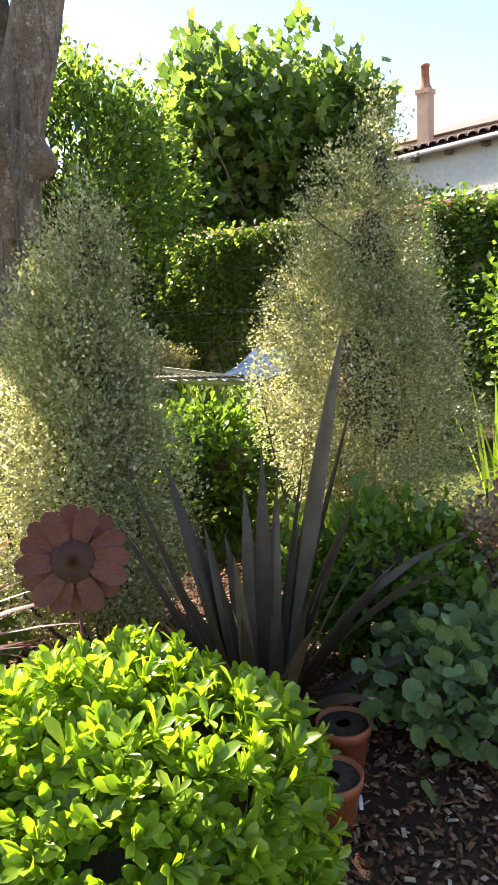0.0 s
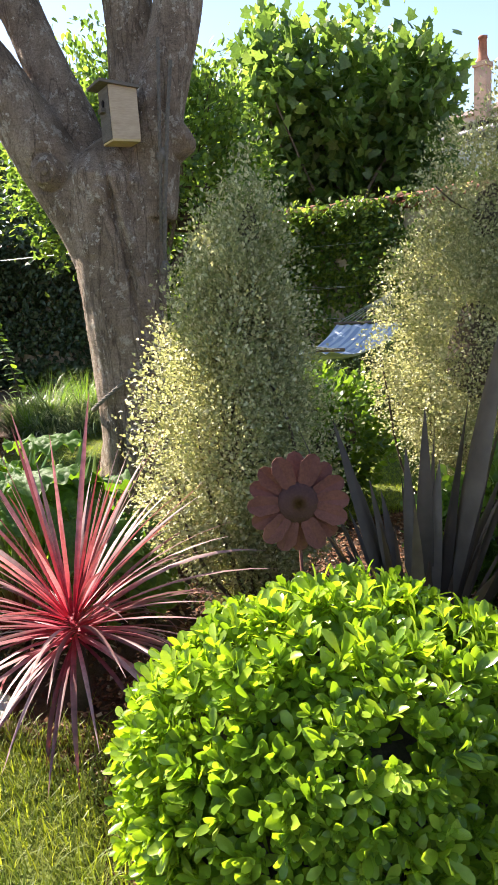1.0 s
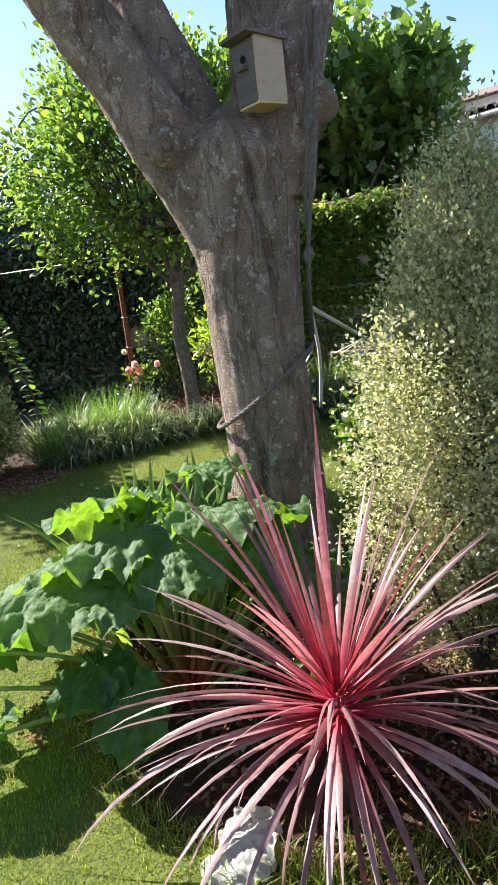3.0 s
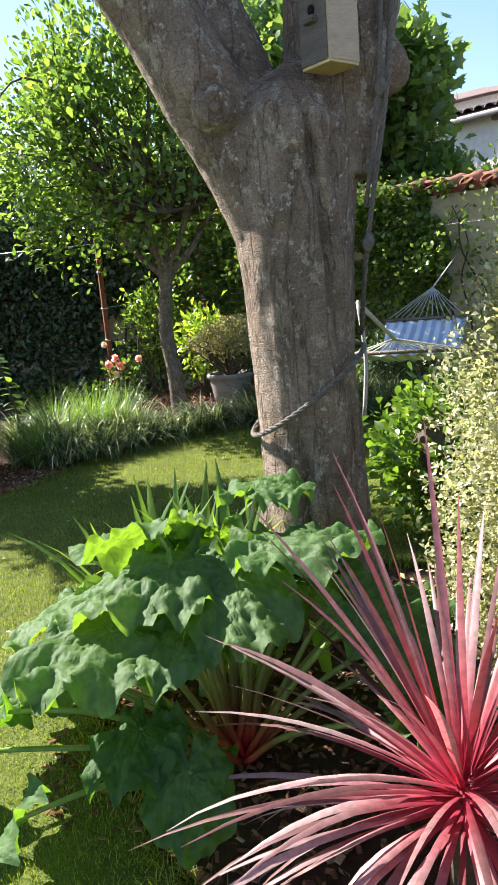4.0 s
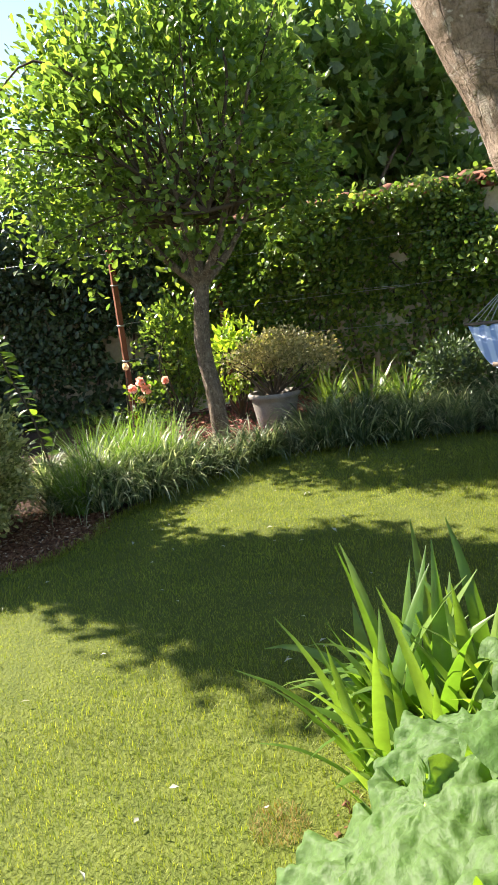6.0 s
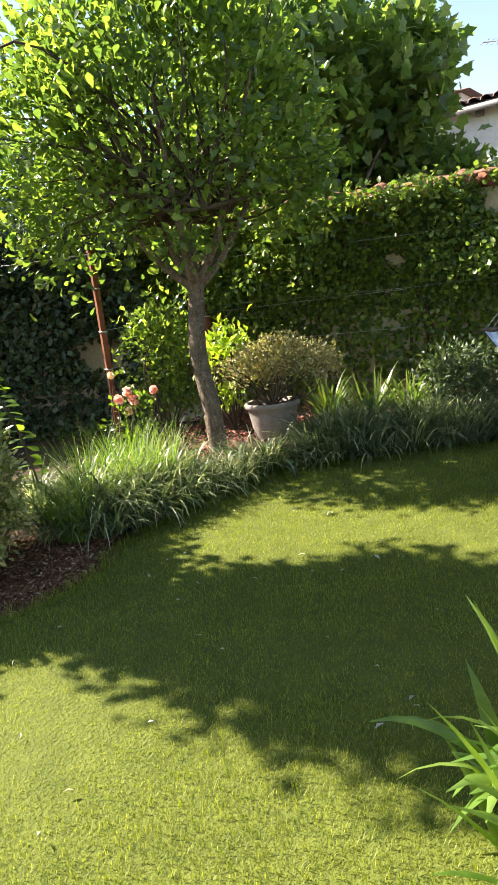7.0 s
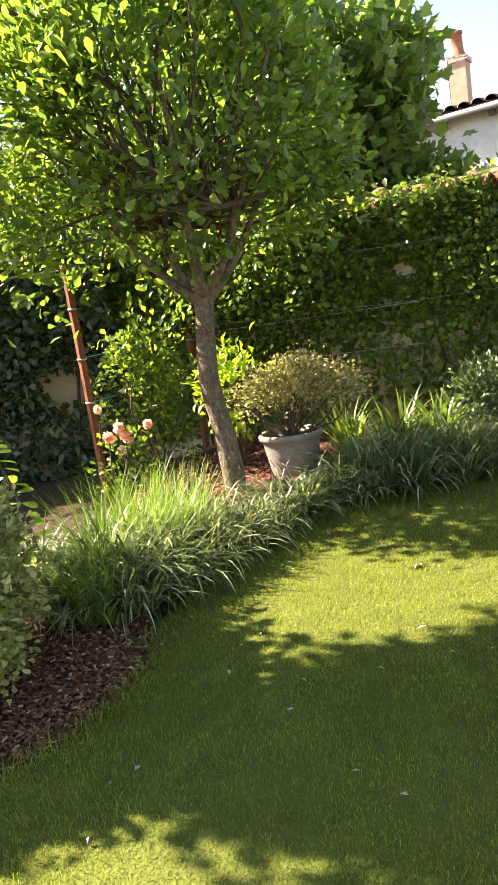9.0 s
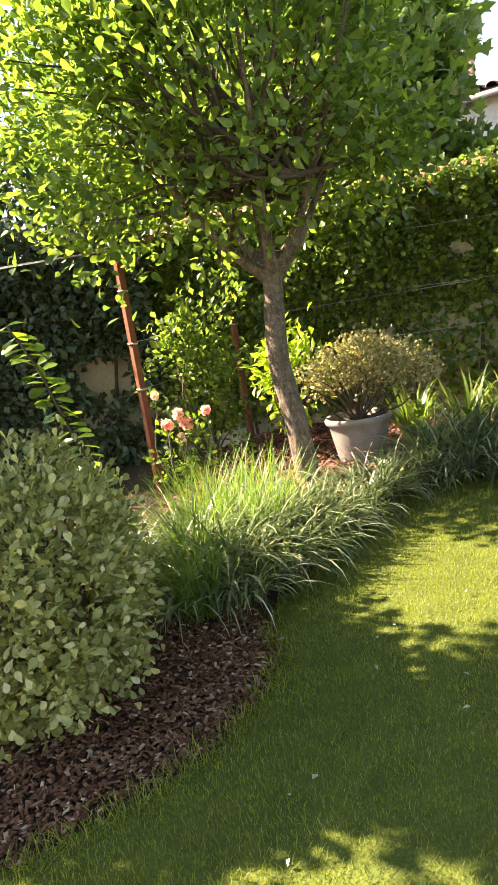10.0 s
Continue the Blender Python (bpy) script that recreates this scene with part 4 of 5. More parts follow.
loop = []
for a in np.linspace(-150, 215, 22):
    q = radians(a)
    loop.append((TREE[0] + 0.245 * math.cos(q), TREE[1] + 0.245 * math.sin(q), 1.04 + 0.17 * math.cos(q)))
rope("rope", loop, 0.0115, M["rope"], "dark grey rope wound round the tree trunk", 4)
rope("rope", [(-1.02, 3.60, 2.6), (-1.05, 3.56, 2.35), (-1.08, 3.56, 2.1), (-1.13, 3.62, 1.75), (-1.15, 3.70, 1.5), (-1.14, 3.86, 1.25)], 0.0105, M["rope"], "grey rope hanging down along the tree trunk")
rope("rope", [(-1.07, 3.58, 2.7), (-1.09, 3.55, 2.35), (-1.11, 3.56, 2.1), (-1.15, 3.63, 1.75)], 0.0095, M["rope"], "grey rope hanging down along the tree trunk")
for z in (2.16, 1.62):
    solid("rope_knot", ellip((0, 0, 0), (0.026, 0.024, 0.036), 3, 0.2, 8), M["rope"], "knot in the grey rope on the trunk", "knot", smooth=True, at=pose(-1.095 - (0.05 if z < 2 else 0), 3.56 + (0.08 if z < 2 else 0), z))

# ---- nest box ----
nest = thing("nest_box", "small wooden nest box with pale front and dark roof board", "birdhouse", (-1.30, 3.42, 2.235), turn=33.5)
part("body", box(0.008, 0.008, 0, 0.132, 0.132, 0.225), M["grey_wood"], nest, "weathered wooden box", smooth=False)
part("front_panel", box(0, -0.004, -0.006, 0.14, 0.008, 0.236), M["birch_ply"], nest, "pale plywood panel", smooth=False)
part("side_panel", box(-0.004, 0.008, -0.004, 0.008, 0.14, 0.232), M["grey_wood"], nest, "grey weathered panel", smooth=False)
part("floor_panel", box(-0.002, -0.002, -0.016, 0.138, 0.138, -0.006), M["yellow_wood"], nest, "raw pine floor", smooth=False)
part("roof", moved(box(-0.05, -0.02, 0, 0.15, 0.17, 0.014), pose(0, 0, 0.238, 0, 5)), M["grey_wood"], nest, "dark weathered roof board", smooth=False)
part("entrance_hole", moved(lathe([(0.0, 0.0), (0.016, 0.0), (0.016, 0.004), (0, 0.004)], 14), pose(-0.0055, 0.075, 0.165, 0, -90)), M["black"], nest, "dark round entrance hole")
part("perch_block", box(-0.028, 0.05, 0.122, -0.004, 0.1, 0.142), M["grey_wood"], nest, smooth=False)

# ---- second tree by the bed ----
T2 = (-2.22, 8.85, 0.1)
t2 = thing("small_tree", "small fruit tree with slender trunk and dense round green crown", "tree", T2)
F = (0.04, 0.10, 1.55)
tr = [tube(bez([(0.05, 0, 0), (0.03, 0.02, 0.5), (-0.02, 0.06, 1.0), F], 6), np.linspace(0.095, 0.075, 19), 12)]
for a, l, h in ((170, 0.9, 1.2), (15, 0.95, 1.25), (80, 0.5, 1.8), (250, 0.7, 1.5), (320, 0.8, 1.7), (125, 0.7, 1.5)):
    q = radians(a)
    tr.append(tube(bez([F, (F[0] + 0.4 * l * math.cos(q), F[1] + 0.4 * l * math.sin(q), F[2] + 0.3 * h), (F[0] + l * math.cos(q), F[1] + l * math.sin(q), F[2] + h)], 6), np.linspace(0.055, 0.018, 13), 8))
part("trunk", organic("trunk", merge(*tr), 0.02, 0.006, 9.0, 3), M["bark2"], t2, "slender grey-brown trunk and limbs")
pair, C = crown((0.0, 0.32, 3.0), (1.7, 0.85, 1.35), 460, 32, 0.088, 0.05, 71, 0.14, 0.45, 0.2, LEAF_C, low=-0.75)
part("leaves", pair, M["tree_leaf"], t2, "fresh green leaves", "stuff")
part("branch", merge(*[twigs((F[0] + 0.4 * math.cos(k), F[1] + 0.4 * math.sin(k), 2.2), C[k::9][:14], 0.022, 0.005, 80 + k) for k in range(6)]), M["twig"], t2, "", "stuff")

# ---- tree by the lawn, whose crown shades it ----
def two_storey(at, bodies, seed, label):
    ob = thing("lawn_tree", label, "tree", at)
    made = [crown(c, r, n, 28, 0.11, 0.066, seed + k, 0.11, 0.3, 0.14) for k, (c, r, n) in enumerate(bodies)]
    part("leaves", merge(*[m_[0] for m_ in made]), M["tree_leaf"], ob, "", "stuff")
    C = np.concatenate([m_[1] for m_ in made])
    part("trunk", merge(tube([(0, 0, 0), (0.05, 0, 1.6), (0, 0, 4.2)], [0.09, 0.07, 0.03], 9), twigs((0, 0, 1.4), C[::26], 0.03, 0.008, seed)), M["bark2"], ob, "slender trunk and limbs")
    return ob


two_storey((-5.50, 7.80, 0), [((0, 0, 4.2), (0.80, 0.80, 1.15), 560), ((0, 0, 1.95), (0.78, 0.78, 0.62), 330)], 54, "leafy green tree beside the lawn")
# added tree, never in view: it only casts shade on the near lawn
two_storey((-5.70, 3.72, 0), [((0, 0, 4.0), (0.5, 0.4, 0.7), 200)], 57, "unseen slender tree added to shade the lawn's edge")

# ---- fig tree and others behind the wall ----
fig = thing("fig_tree", "large fig tree with broad lobed leaves behind the wall", "tree", (0.62, 12.6, 0))
made = [crown(c, r, n, 18, 0.19, 0.17, 91 + k, 0.17, 0.35, 0.3, LEAF_FIG, up=0.8) for k, (c, r, n) in enumerate((
    ((-1.25, 0.0, 4.1), (0.9, 0.9, 1.3), 120), ((-0.1, 0.1, 3.9), (1.0, 1.0, 1.35), 150), ((0.9, 0.0, 4.0), (0.72, 0.8, 1.2), 120), ((1.25, -0.3, 2.75), (0.7, 0.5, 0.35), 45), ((-0.4, 0.2, 2.8), (1.2, 0.8, 0.6), 70)))]
pair, C = merge(*[m_[0] for m_ in made]), np.concatenate([m_[1] for m_ in made])
part("leaves", pair, M["fig_leaf"], fig, "broad lobed green leaves", "stuff")
part("trunk", merge(tube([(0, 0, 0), (0, 0, 2.2)], [0.14, 0.1], 9), twigs((0, 0, 2.0), C[::14], 0.045, 0.012, 92)), M["bark2"], fig, "grey trunk and limbs")
hedge((-1.9, 13.9, 3.7), (1.4, 1.0, 1.5), 340, 24, 93, 0.12, "light green leafy tree behind the wall", "tree_leaf", name="light_tree")
hedge((2.6, 10.4, 2.4), (0.7, 0.5, 0.32), 90, 20, 94, 0.10, "green shrub showing over the wall", "shrub_leaf", name="shrub")

# ---- border grasses ----
g = np.random.default_rng(101)


def clump(n, L, W, seed, lift=(0.7, 1.5), droop=(0.8, 2.0), spread=0.09, segs=5):
    r = np.random.default_rng(seed)
    a = r.uniform(0, 6.28, n)
    q = spread * np.sqrt(r.random(n))
    P = np.stack([q * np.cos(a), q * np.sin(a), 0 * q], 1)
    return blades(P, a + r.normal(size=n) * 0.5, L * r.uniform(0.6, 1.15, n), W * r.uniform(0.7, 1.2, n), r.uniform(*lift, n), r.uniform(*droop, n), segs)


kinds = []
for k in range(4):
    ob = thing("grass_clump", "arching tuft of pale-striped border grass", "ornamental grass", (0, -50 - k, 0), "grasses along the lawn")
    part("leaves", clump(130, 0.46, 0.016, 110 + k, (0.6, 1.5), (0.9, 2.6), 0.10, 6), M["border_grass"], ob, "", "stuff")
    kinds.append(ob)
EDGE = np.array([(-3.62, 7.55), (-3.3, 7.32), (-3.0, 7.42), (-2.72, 7.68), (-2.22, 8.12), (-1.68, 8.45), (-1.2, 8.42), (-0.72, 8.36), (-0.15, 8.36), (0.6, 8.0), (1.3, 7.6), (2.0, 7.0)])
seg = np.r_[0, np.cumsum(np.hypot(*np.diff(EDGE, axis=0).T))]
row = 0
for depth, step in ((0.0, 0.17), (0.22, 0.2), (0.42, 0.26)):
    for s in np.arange(0, seg[-1], step):
        x, y = np.interp(s, seg, EDGE[:, 0]), np.interp(s, seg, EDGE[:, 1])
        if depth > 0.1 and -2.35 < x < -1.35 or depth > 0.3 and -2.6 < x < -1.1:
            continue
        m = pose(x + g.normal() * 0.03 - depth * 0.3, y + depth + g.normal() * 0.03, 0.02 + 0.12 * min(1, depth * 3), 0, 0, g.uniform(0, 360)) 
        ob = copy_thing(kinds[row % 4], m)
        ob.scale = [g.uniform(0.92, 1.25)] * 3
        row += 1
for ob in kinds:
    for c in list(ob.children):
        bpy.data.objects.remove(c)
    bpy.data.objects.remove(ob)

for x, y, h in ((-3.35, 7.75, 0.62), (-3.0, 7.95, 0.66), (-2.75, 8.1, 0.6), (-3.45, 7.35, 0.5), (-3.1, 8.2, 0.6)):
    ob = thing("tall_grass", "tall fresh green ornamental grass tuft", "ornamental grass", (x, y, 0.02), "tall grasses")
    part("leaves", clump(230, h * 1.15, 0.008, int(x * -100 + 700), (1.0, 1.55), (0.3, 1.5), 0.12), M["fine_grass"], ob, "", "stuff")

# ---- potted shrub ----
POT = (-1.56, 9.12, 0.1)
pot = thing("stone_pot", "round grey stone planter with a rolled rim", "planter", POT)
part("bowl", lathe([(0.0, 0.0), (0.16, 0.0), (0.2, 0.1), (0.235, 0.3), (0.245, 0.36), (0.27, 0.37), (0.275, 0.40), (0.26, 0.42), (0.235, 0.41), (0.225, 0.36), (0.0, 0.35)]), M["stone_pot"], pot)
part("soil", lathe([(0.0, 0.372), (0.226, 0.368), (0.228, 0.34)], 20), M["soil"], pot, "dark potting soil")


def bush(name, label, at, c, rad, clusters, per, L, W, mat, seed, spread=0.05, amp=0.12, inner=0.6, core=0.0, shape=LEAF_A, low=-1.0, stems=10, vary=0.35, category="bush", more=()):
    ob = thing(name, label, category, at)
    bodies = [(c, rad, clusters), *more]
    made = [crown(c_, r_, n_, per, L, W, seed + 40 * k_, spread, inner, amp, shape, low=low, vary=vary) for k_, (c_, r_, n_) in enumerate(bodies)]
    part("leaves", merge(*[m_[0] for m_ in made]), M[mat], ob, "", "stuff")
    C = np.concatenate([m_[1] for m_ in made])
    # a closed body in the twig colour fills the inside of each crown
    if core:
        part("inner_twig", merge(*[ellip(c_, np.array(r_) * core, seed + 40 * k_, amp, 12) for k_, (c_, r_, n_) in enumerate(bodies)]), M["twig"], ob, "closed twig-brown body inside the leaves", "stuff")
    part("stem", twigs((0, 0, 0), C[::max(1, len(C) // stems)], 0.012, 0.004, seed + 1), M["twig"], ob, "thin brown stems", "stuff")
    return ob


bush("potted_shrub", "rounded pale variegated shrub growing in the stone planter", (POT[0], POT[1], 0.46), (0.17, 0, 0.40), (0.5, 0.42, 0.22), 210, 22, 0.04, 0.024, "potted_leaf", 121, 0.055, 0.2, 0.35, low=-0.45, stems=26)
bush("golden_shrub", "bright yellow-green leafy young shrub by the wall", (-1.85, 9.7, 0.15), (0, 0, 0.72), (0.28, 0.25, 0.42), 42, 10, 0.10, 0.045, "lime_leaf", 122, 0.06)
for k, (x, y) in enumerate(((-0.9, 9.35), (-0.55, 9.1), (-0.2, 9.0))):
    ob = thing("lily_clump", "dark green arching strap-leaved clump before the wall", "plant", (x, y, 0.15), "strap-leaved clumps")
    part("leaves", clump(60, 0.62, 0.035, 130 + k, (0.8, 1.5), (0.5, 1.7), 0.1), M["ivy"], ob, "", "stuff")
bush("wall_shrub", "leafy green shrub in front of the garden wall", (0.35, 8.9, 0.15), (0, 0, 0.32), (0.38, 0.3, 0.32), 80, 24, 0.07, 0.035, "hedge", 124, 0.07)

# trellis stakes, rose
for x, y, h in ((-3.06, 10.2, 2.17), (-1.78, 11.3, 2.02)):
    post = thing("stake", "rusty red-brown square iron garden stake", "stake", (x, y, 0), turn=20)
    part("post", box(-0.028, -0.028, 0, 0.028, 0.028, h), M["stake"], post, smooth=False)
    part("cap", box(-0.034, -0.034, h, 0.034, 0.034, h + 0.02), M["stake"], post, smooth=False)
    for z in (0.95, 1.35, 1.8):
        part("tie", moved(lathe([(0.044, -0.008), (0.047, 0.0), (0.044, 0.008), (0.036, 0.0), (0.044, -0.008)], 10), pose(0, 0, z, 4, 3)), M["wire"], post, "thin wire tie")
for z in (0.95, 1.36):
    solid("wire", tube([(-3.04, 10.2, z), (-1.8, 11.27, z + 0.03), (0.2, 9.75, z + 0.05)], 0.003, 4), M["wire"], "thin pale wire strung between the stakes", "wire")
for k in range(5):
    solid("line", tube([(-6.2, 10.0 + 0.5 * k, 2.1 + 0.02 * k), (-4.6, 10.1 + 0.25 * k, 2.1 + 0.02 * k), (-3.06, 10.17 + 0.015 * k, 2.15)], 0.0022, 4), M["wire"], "thin pale overhead line fixed to the iron stake", "line")
bush("climber", "leafy green climber on the wires between stakes", (-2.45, 10.5, 0.1), (0, 0, 0.95), (0.6, 0.25, 0.95), 150, 12, 0.07, 0.042, "ivy", 126, 0.07, 0.3, 0.2)
rose = thing("rose_bush", "rose bush with pale pink open blooms", "rose bush", (-2.95, 9.6, 0.0))
part("stem", twigs((0, 0, 0), np.array([(-0.06, 0.0, 0.66), (0.04, 0.05, 0.7), (0.12, 0, 0.62), (0.3, 0.1, 0.72), (-0.1, 0.1, 0.8)]), 0.009, 0.005, 5), M["twig"], rose)
g = np.random.default_rng(140)
for k, (x, y, z, r, m) in enumerate(((-0.06, 0.0, 0.68, 0.055, "flower"), (0.03, -0.04, 0.75, 0.055, "flower"), (0.09, -0.03, 0.66, 0.06, "flower"), (0.3, 0.1, 0.72, 0.045, "flower"), (0.02, -0.06, 0.56, 0.045, "flower_white"), (-0.1, 0.1, 0.92, 0.04, "flower_white"))):
    u = unit(g.normal(size=(34, 3)) + np.array([0, 0, 0.4]))
    pr = leaf_cloud(np.array([x, y, z]) + u * r * 0.3 * g.random((34, 1)), u, np.cross(u, g.normal(size=(34, 3))) + u * 0.3, r * 0.9, r * 1.0, LEAF_B)
    part("bloom", pr, M[m], rose, "pale pink bloom" if m == "flower" else "creamy white bloom")
pr, _ = crown((0.05, 0, 0.4), (0.25, 0.2, 0.3), 40, 8, 0.055, 0.035, 141, 0.04)
part("leaves", pr, M["shrub_leaf"], rose, "", "stuff")

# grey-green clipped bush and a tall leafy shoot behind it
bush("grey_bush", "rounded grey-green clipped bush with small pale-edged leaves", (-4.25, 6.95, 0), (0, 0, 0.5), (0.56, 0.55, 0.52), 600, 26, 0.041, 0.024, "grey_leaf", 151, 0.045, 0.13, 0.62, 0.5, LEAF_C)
shoot = thing("leafy_shoot", "single tall arching shoot with paired green leaves", "plant", (-3.72, 7.9, 0.1))
path = bez([(0.04, 0, 0.0), (-0.06, 0, 0.6), (-0.18, 0, 0.98), (-0.25, 0, 1.24), (-0.36, 0, 1.5)], 8)
part("stem", tube(path, np.linspace(0.011, 0.004, len(path)), 6), M["twig"], shoot)
lf = path[4:]
A = np.concatenate([np.tile([0.9, 0.1, -0.1], (len(lf), 1)), np.tile([-0.9, -0.2, -0.1], (len(lf), 1))]) + g.normal(size=(2 * len(lf), 3)) * 0.3
part("leaves", leaf_cloud(np.concatenate([lf, lf]), A, np.array([0, -0.3, 1.0]) + g.normal(size=A.shape) * 0.3, 0.11, 0.065, LEAF_C), M["shrub_leaf"], shoot, "", "stuff")

# ---- hammock ----
ham = thing("hammock", "blue-grey striped cotton hammock with wooden spreader bars", "hammock", (-0.14, 6.55, 0.9))
inv = ham.matrix_world.inverted()
ax, pp = np.array([0.386, 0.922, 0]), np.array([0.922, -0.386, 0])
near_c, far_c, ring, knot = np.array([-0.49, 5.46, 0.98]), np.array([0.30, 7.6, 1.05]), np.array([0.6, 8.28, 1.32]), np.array([-1.13, 3.95, 1.38])
m_, nt, b, out = nodes_of("striped_cotton")
co = nt.nodes.new("ShaderNodeTexCoord")
wv = nt.nodes.new("ShaderNodeTexWave")
wv.inputs["Scale"].default_value = 3.6
wv.inputs["Distortion"].default_value = 0.6
mp = nt.nodes.new("ShaderNodeMapping")
mp.inputs["Rotation"].default_value = (0, 0, math.atan2(0.386, 0.922))
nt.links.new(co.outputs["Object"], mp.inputs[0])
nt.links.new(mp.outputs[0], wv.inputs[0])
nt.links.new(ramp(nt, wv.outputs[0], [(0.3, (0.33, 0.40, 0.52)), (0.7, (0.62, 0.66, 0.70))]), b.inputs["Base Color"])
b.inputs["Roughness"].default_value = 0.9
M["cotton"] = m_
V, T = [], []
ni, nj = 24, 18
for i in range(ni + 1):
    for j in range(nj + 1):
        u, w = i / ni, j / nj - 0.5
        c = near_c + (far_c - near_c) * u
        sag = -0.17 * 4 * u * (1 - u) * (1 - 1.1 * w * w) - 0.02
        V.append(c + pp * w * 0.74 * (1 - 0.12 * math.sin(math.pi * u)) + np.array([0, 0, sag + 0.012 * math.sin(j * 2.4 + i * 0.3)]))
for i in range(ni):
    for j in range(nj):
        a = i * (nj + 1) + j
        T += [(a, a + 1, a + nj + 2), (a, a + nj + 2, a + nj + 1)]
part("cloth", moved((np.array(V), np.array(T)), inv), M["cotton"], ham, "faded blue and white striped cotton")
for c in (near_c, far_c):
    part("spreader_bar", moved(tube([c - pp * 0.4, c + pp * 0.4], 0.014, 8), inv), M["bar"], ham, "wooden spreader bar")
st = []
for c, e in ((near_c, near_c + (knot - near_c) * 0.35), (far_c, ring)):
    for k in np.linspace(-0.37, 0.37, 13):
        st.append(tube([c + pp * k, e], 0.004, 4))
part("cord", moved(merge(*st), inv), M["rope_white"], ham, "pale fanned suspension cords", "stuff")
e = near_c + (knot - near_c) * 0.35
part("rope", moved(tube([e, knot], 0.011, 7), inv), M["rope_white"], ham, "pale hanging rope")
part("rope_end", moved(tube(bez([knot, knot + (0.02, -0.02, -0.25), knot + (0.0, -0.03, -0.5)], 5), 0.009, 6), inv), M["rope_white"], ham, "loose pale rope end")
part("rope", moved(tube([ring, ring + (0.62, 0.95, 0.35)], 0.008, 6), inv), M["rope_white"], ham, "pale hanging rope")

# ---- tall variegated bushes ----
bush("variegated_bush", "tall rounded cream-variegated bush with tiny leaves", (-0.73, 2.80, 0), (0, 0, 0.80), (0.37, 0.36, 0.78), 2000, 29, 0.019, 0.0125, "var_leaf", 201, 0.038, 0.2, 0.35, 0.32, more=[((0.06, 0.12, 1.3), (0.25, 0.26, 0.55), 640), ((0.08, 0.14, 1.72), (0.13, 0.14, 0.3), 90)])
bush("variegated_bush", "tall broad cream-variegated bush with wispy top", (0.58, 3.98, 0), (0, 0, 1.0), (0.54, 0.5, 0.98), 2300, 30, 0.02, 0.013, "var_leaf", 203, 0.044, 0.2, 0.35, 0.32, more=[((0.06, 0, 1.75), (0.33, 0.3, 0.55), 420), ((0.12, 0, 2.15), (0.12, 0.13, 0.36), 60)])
bush("green_shrub", "low glossy green leafy shrub", (0.5, 2.95, 0), (0, 0, 0.3), (0.40, 0.34, 0.31), 220, 18, 0.055, 0.035, "shrub_leaf", 204, 0.05, 0.12, 0.55, 0.6, LEAF_C)
bush("green_shrub", "glossy green leafy shrub beside the tree", (-0.45, 4.6, 0), (0, 0, 0.45), (0.5, 0.4, 0.45), 240, 18, 0.06, 0.035, "shrub_leaf", 205, 0.05, 0.12, 0.55, 0.6, LEAF_C)
bush("pink_shrub", "small shrub with pinkish bronze leaves", (1.02, 3.0, 0), (0, 0, 0.36), (0.24, 0.22, 0.3), 150, 20, 0.03, 0.02, "pink_shrub", 206, 0.04, 0.15, 0.4)
bush("geranium", "low mound of soft round scalloped green leaves", (0.75, 2.3, 0), (0, 0, 0.13), (0.42, 0.36, 0.2), 330, 3, 0.055, 0.06, "geranium", 207, 0.05, 0.12, 0.8, 0.6, LEAF_R, -0.1)
lime = thing("lime_iris", "clump of upright yellow-green sword leaves", "plant", (1.52, 4.4, 0))
part("leaves", clump(46, 1.0, 0.04, 208, (1.25, 1.57), (0.0, 0.5), 0.14), M["lime_leaf"], lime, "", "stuff")
hedge((2.9, 6.4, 1.2), (0.7, 1.2, 1.2), 260, 24, 209, 0.09, "bright green leafy hedge", "shrub_leaf")

# ---- ball-clipped glossy bush ----
ball = thing("ball_bush", "dome-shaped bush of glossy bright green rounded leaves", "bush", (-0.44, 1.42, 0))
pair, C = rosettes((0, 0, 0.3), (0.53, 0.48, 0.43), 1750, 9, 0.054, 0.0205, 211, 0.07, lo_hi=(0.45, 1.35))
P, A, N, L, W = pair
pick = np.zeros(len(P), bool)
near = np.flatnonzero((P[:, 1] < -0.1) & (P[:, 2] > 0.35))
pick[near[:: max(1, len(near) // 285)][:290]] = True
leaf_objects(ball, M["ball_leaf"], P[pick], A[pick], N[pick], L[pick], W[pick])
part("leaves", leaf_cloud(P[~pick], A[~pick], N[~pick], L[~pick], W[~pick], LEAF_C), M["ball_leaf"], ball, "", "stuff")
pair, C = rosettes((0, 0, 0.28), (0.47, 0.43, 0.40), 900, 8, 0.055, 0.024, 212)
part("inner_leaves", leaf_cloud(*pair, LEAF_C), M["ball_leaf"], ball, "", "stuff")
# closed twig-brown body that fills the dome beneath the leaves
part("inner_twig", ellip((0, 0, 0.26), (0.42, 0.38, 0.36), 211, 0.05, 12), M["twig"], ball, "closed twig-brown body inside the leaves", "stuff")

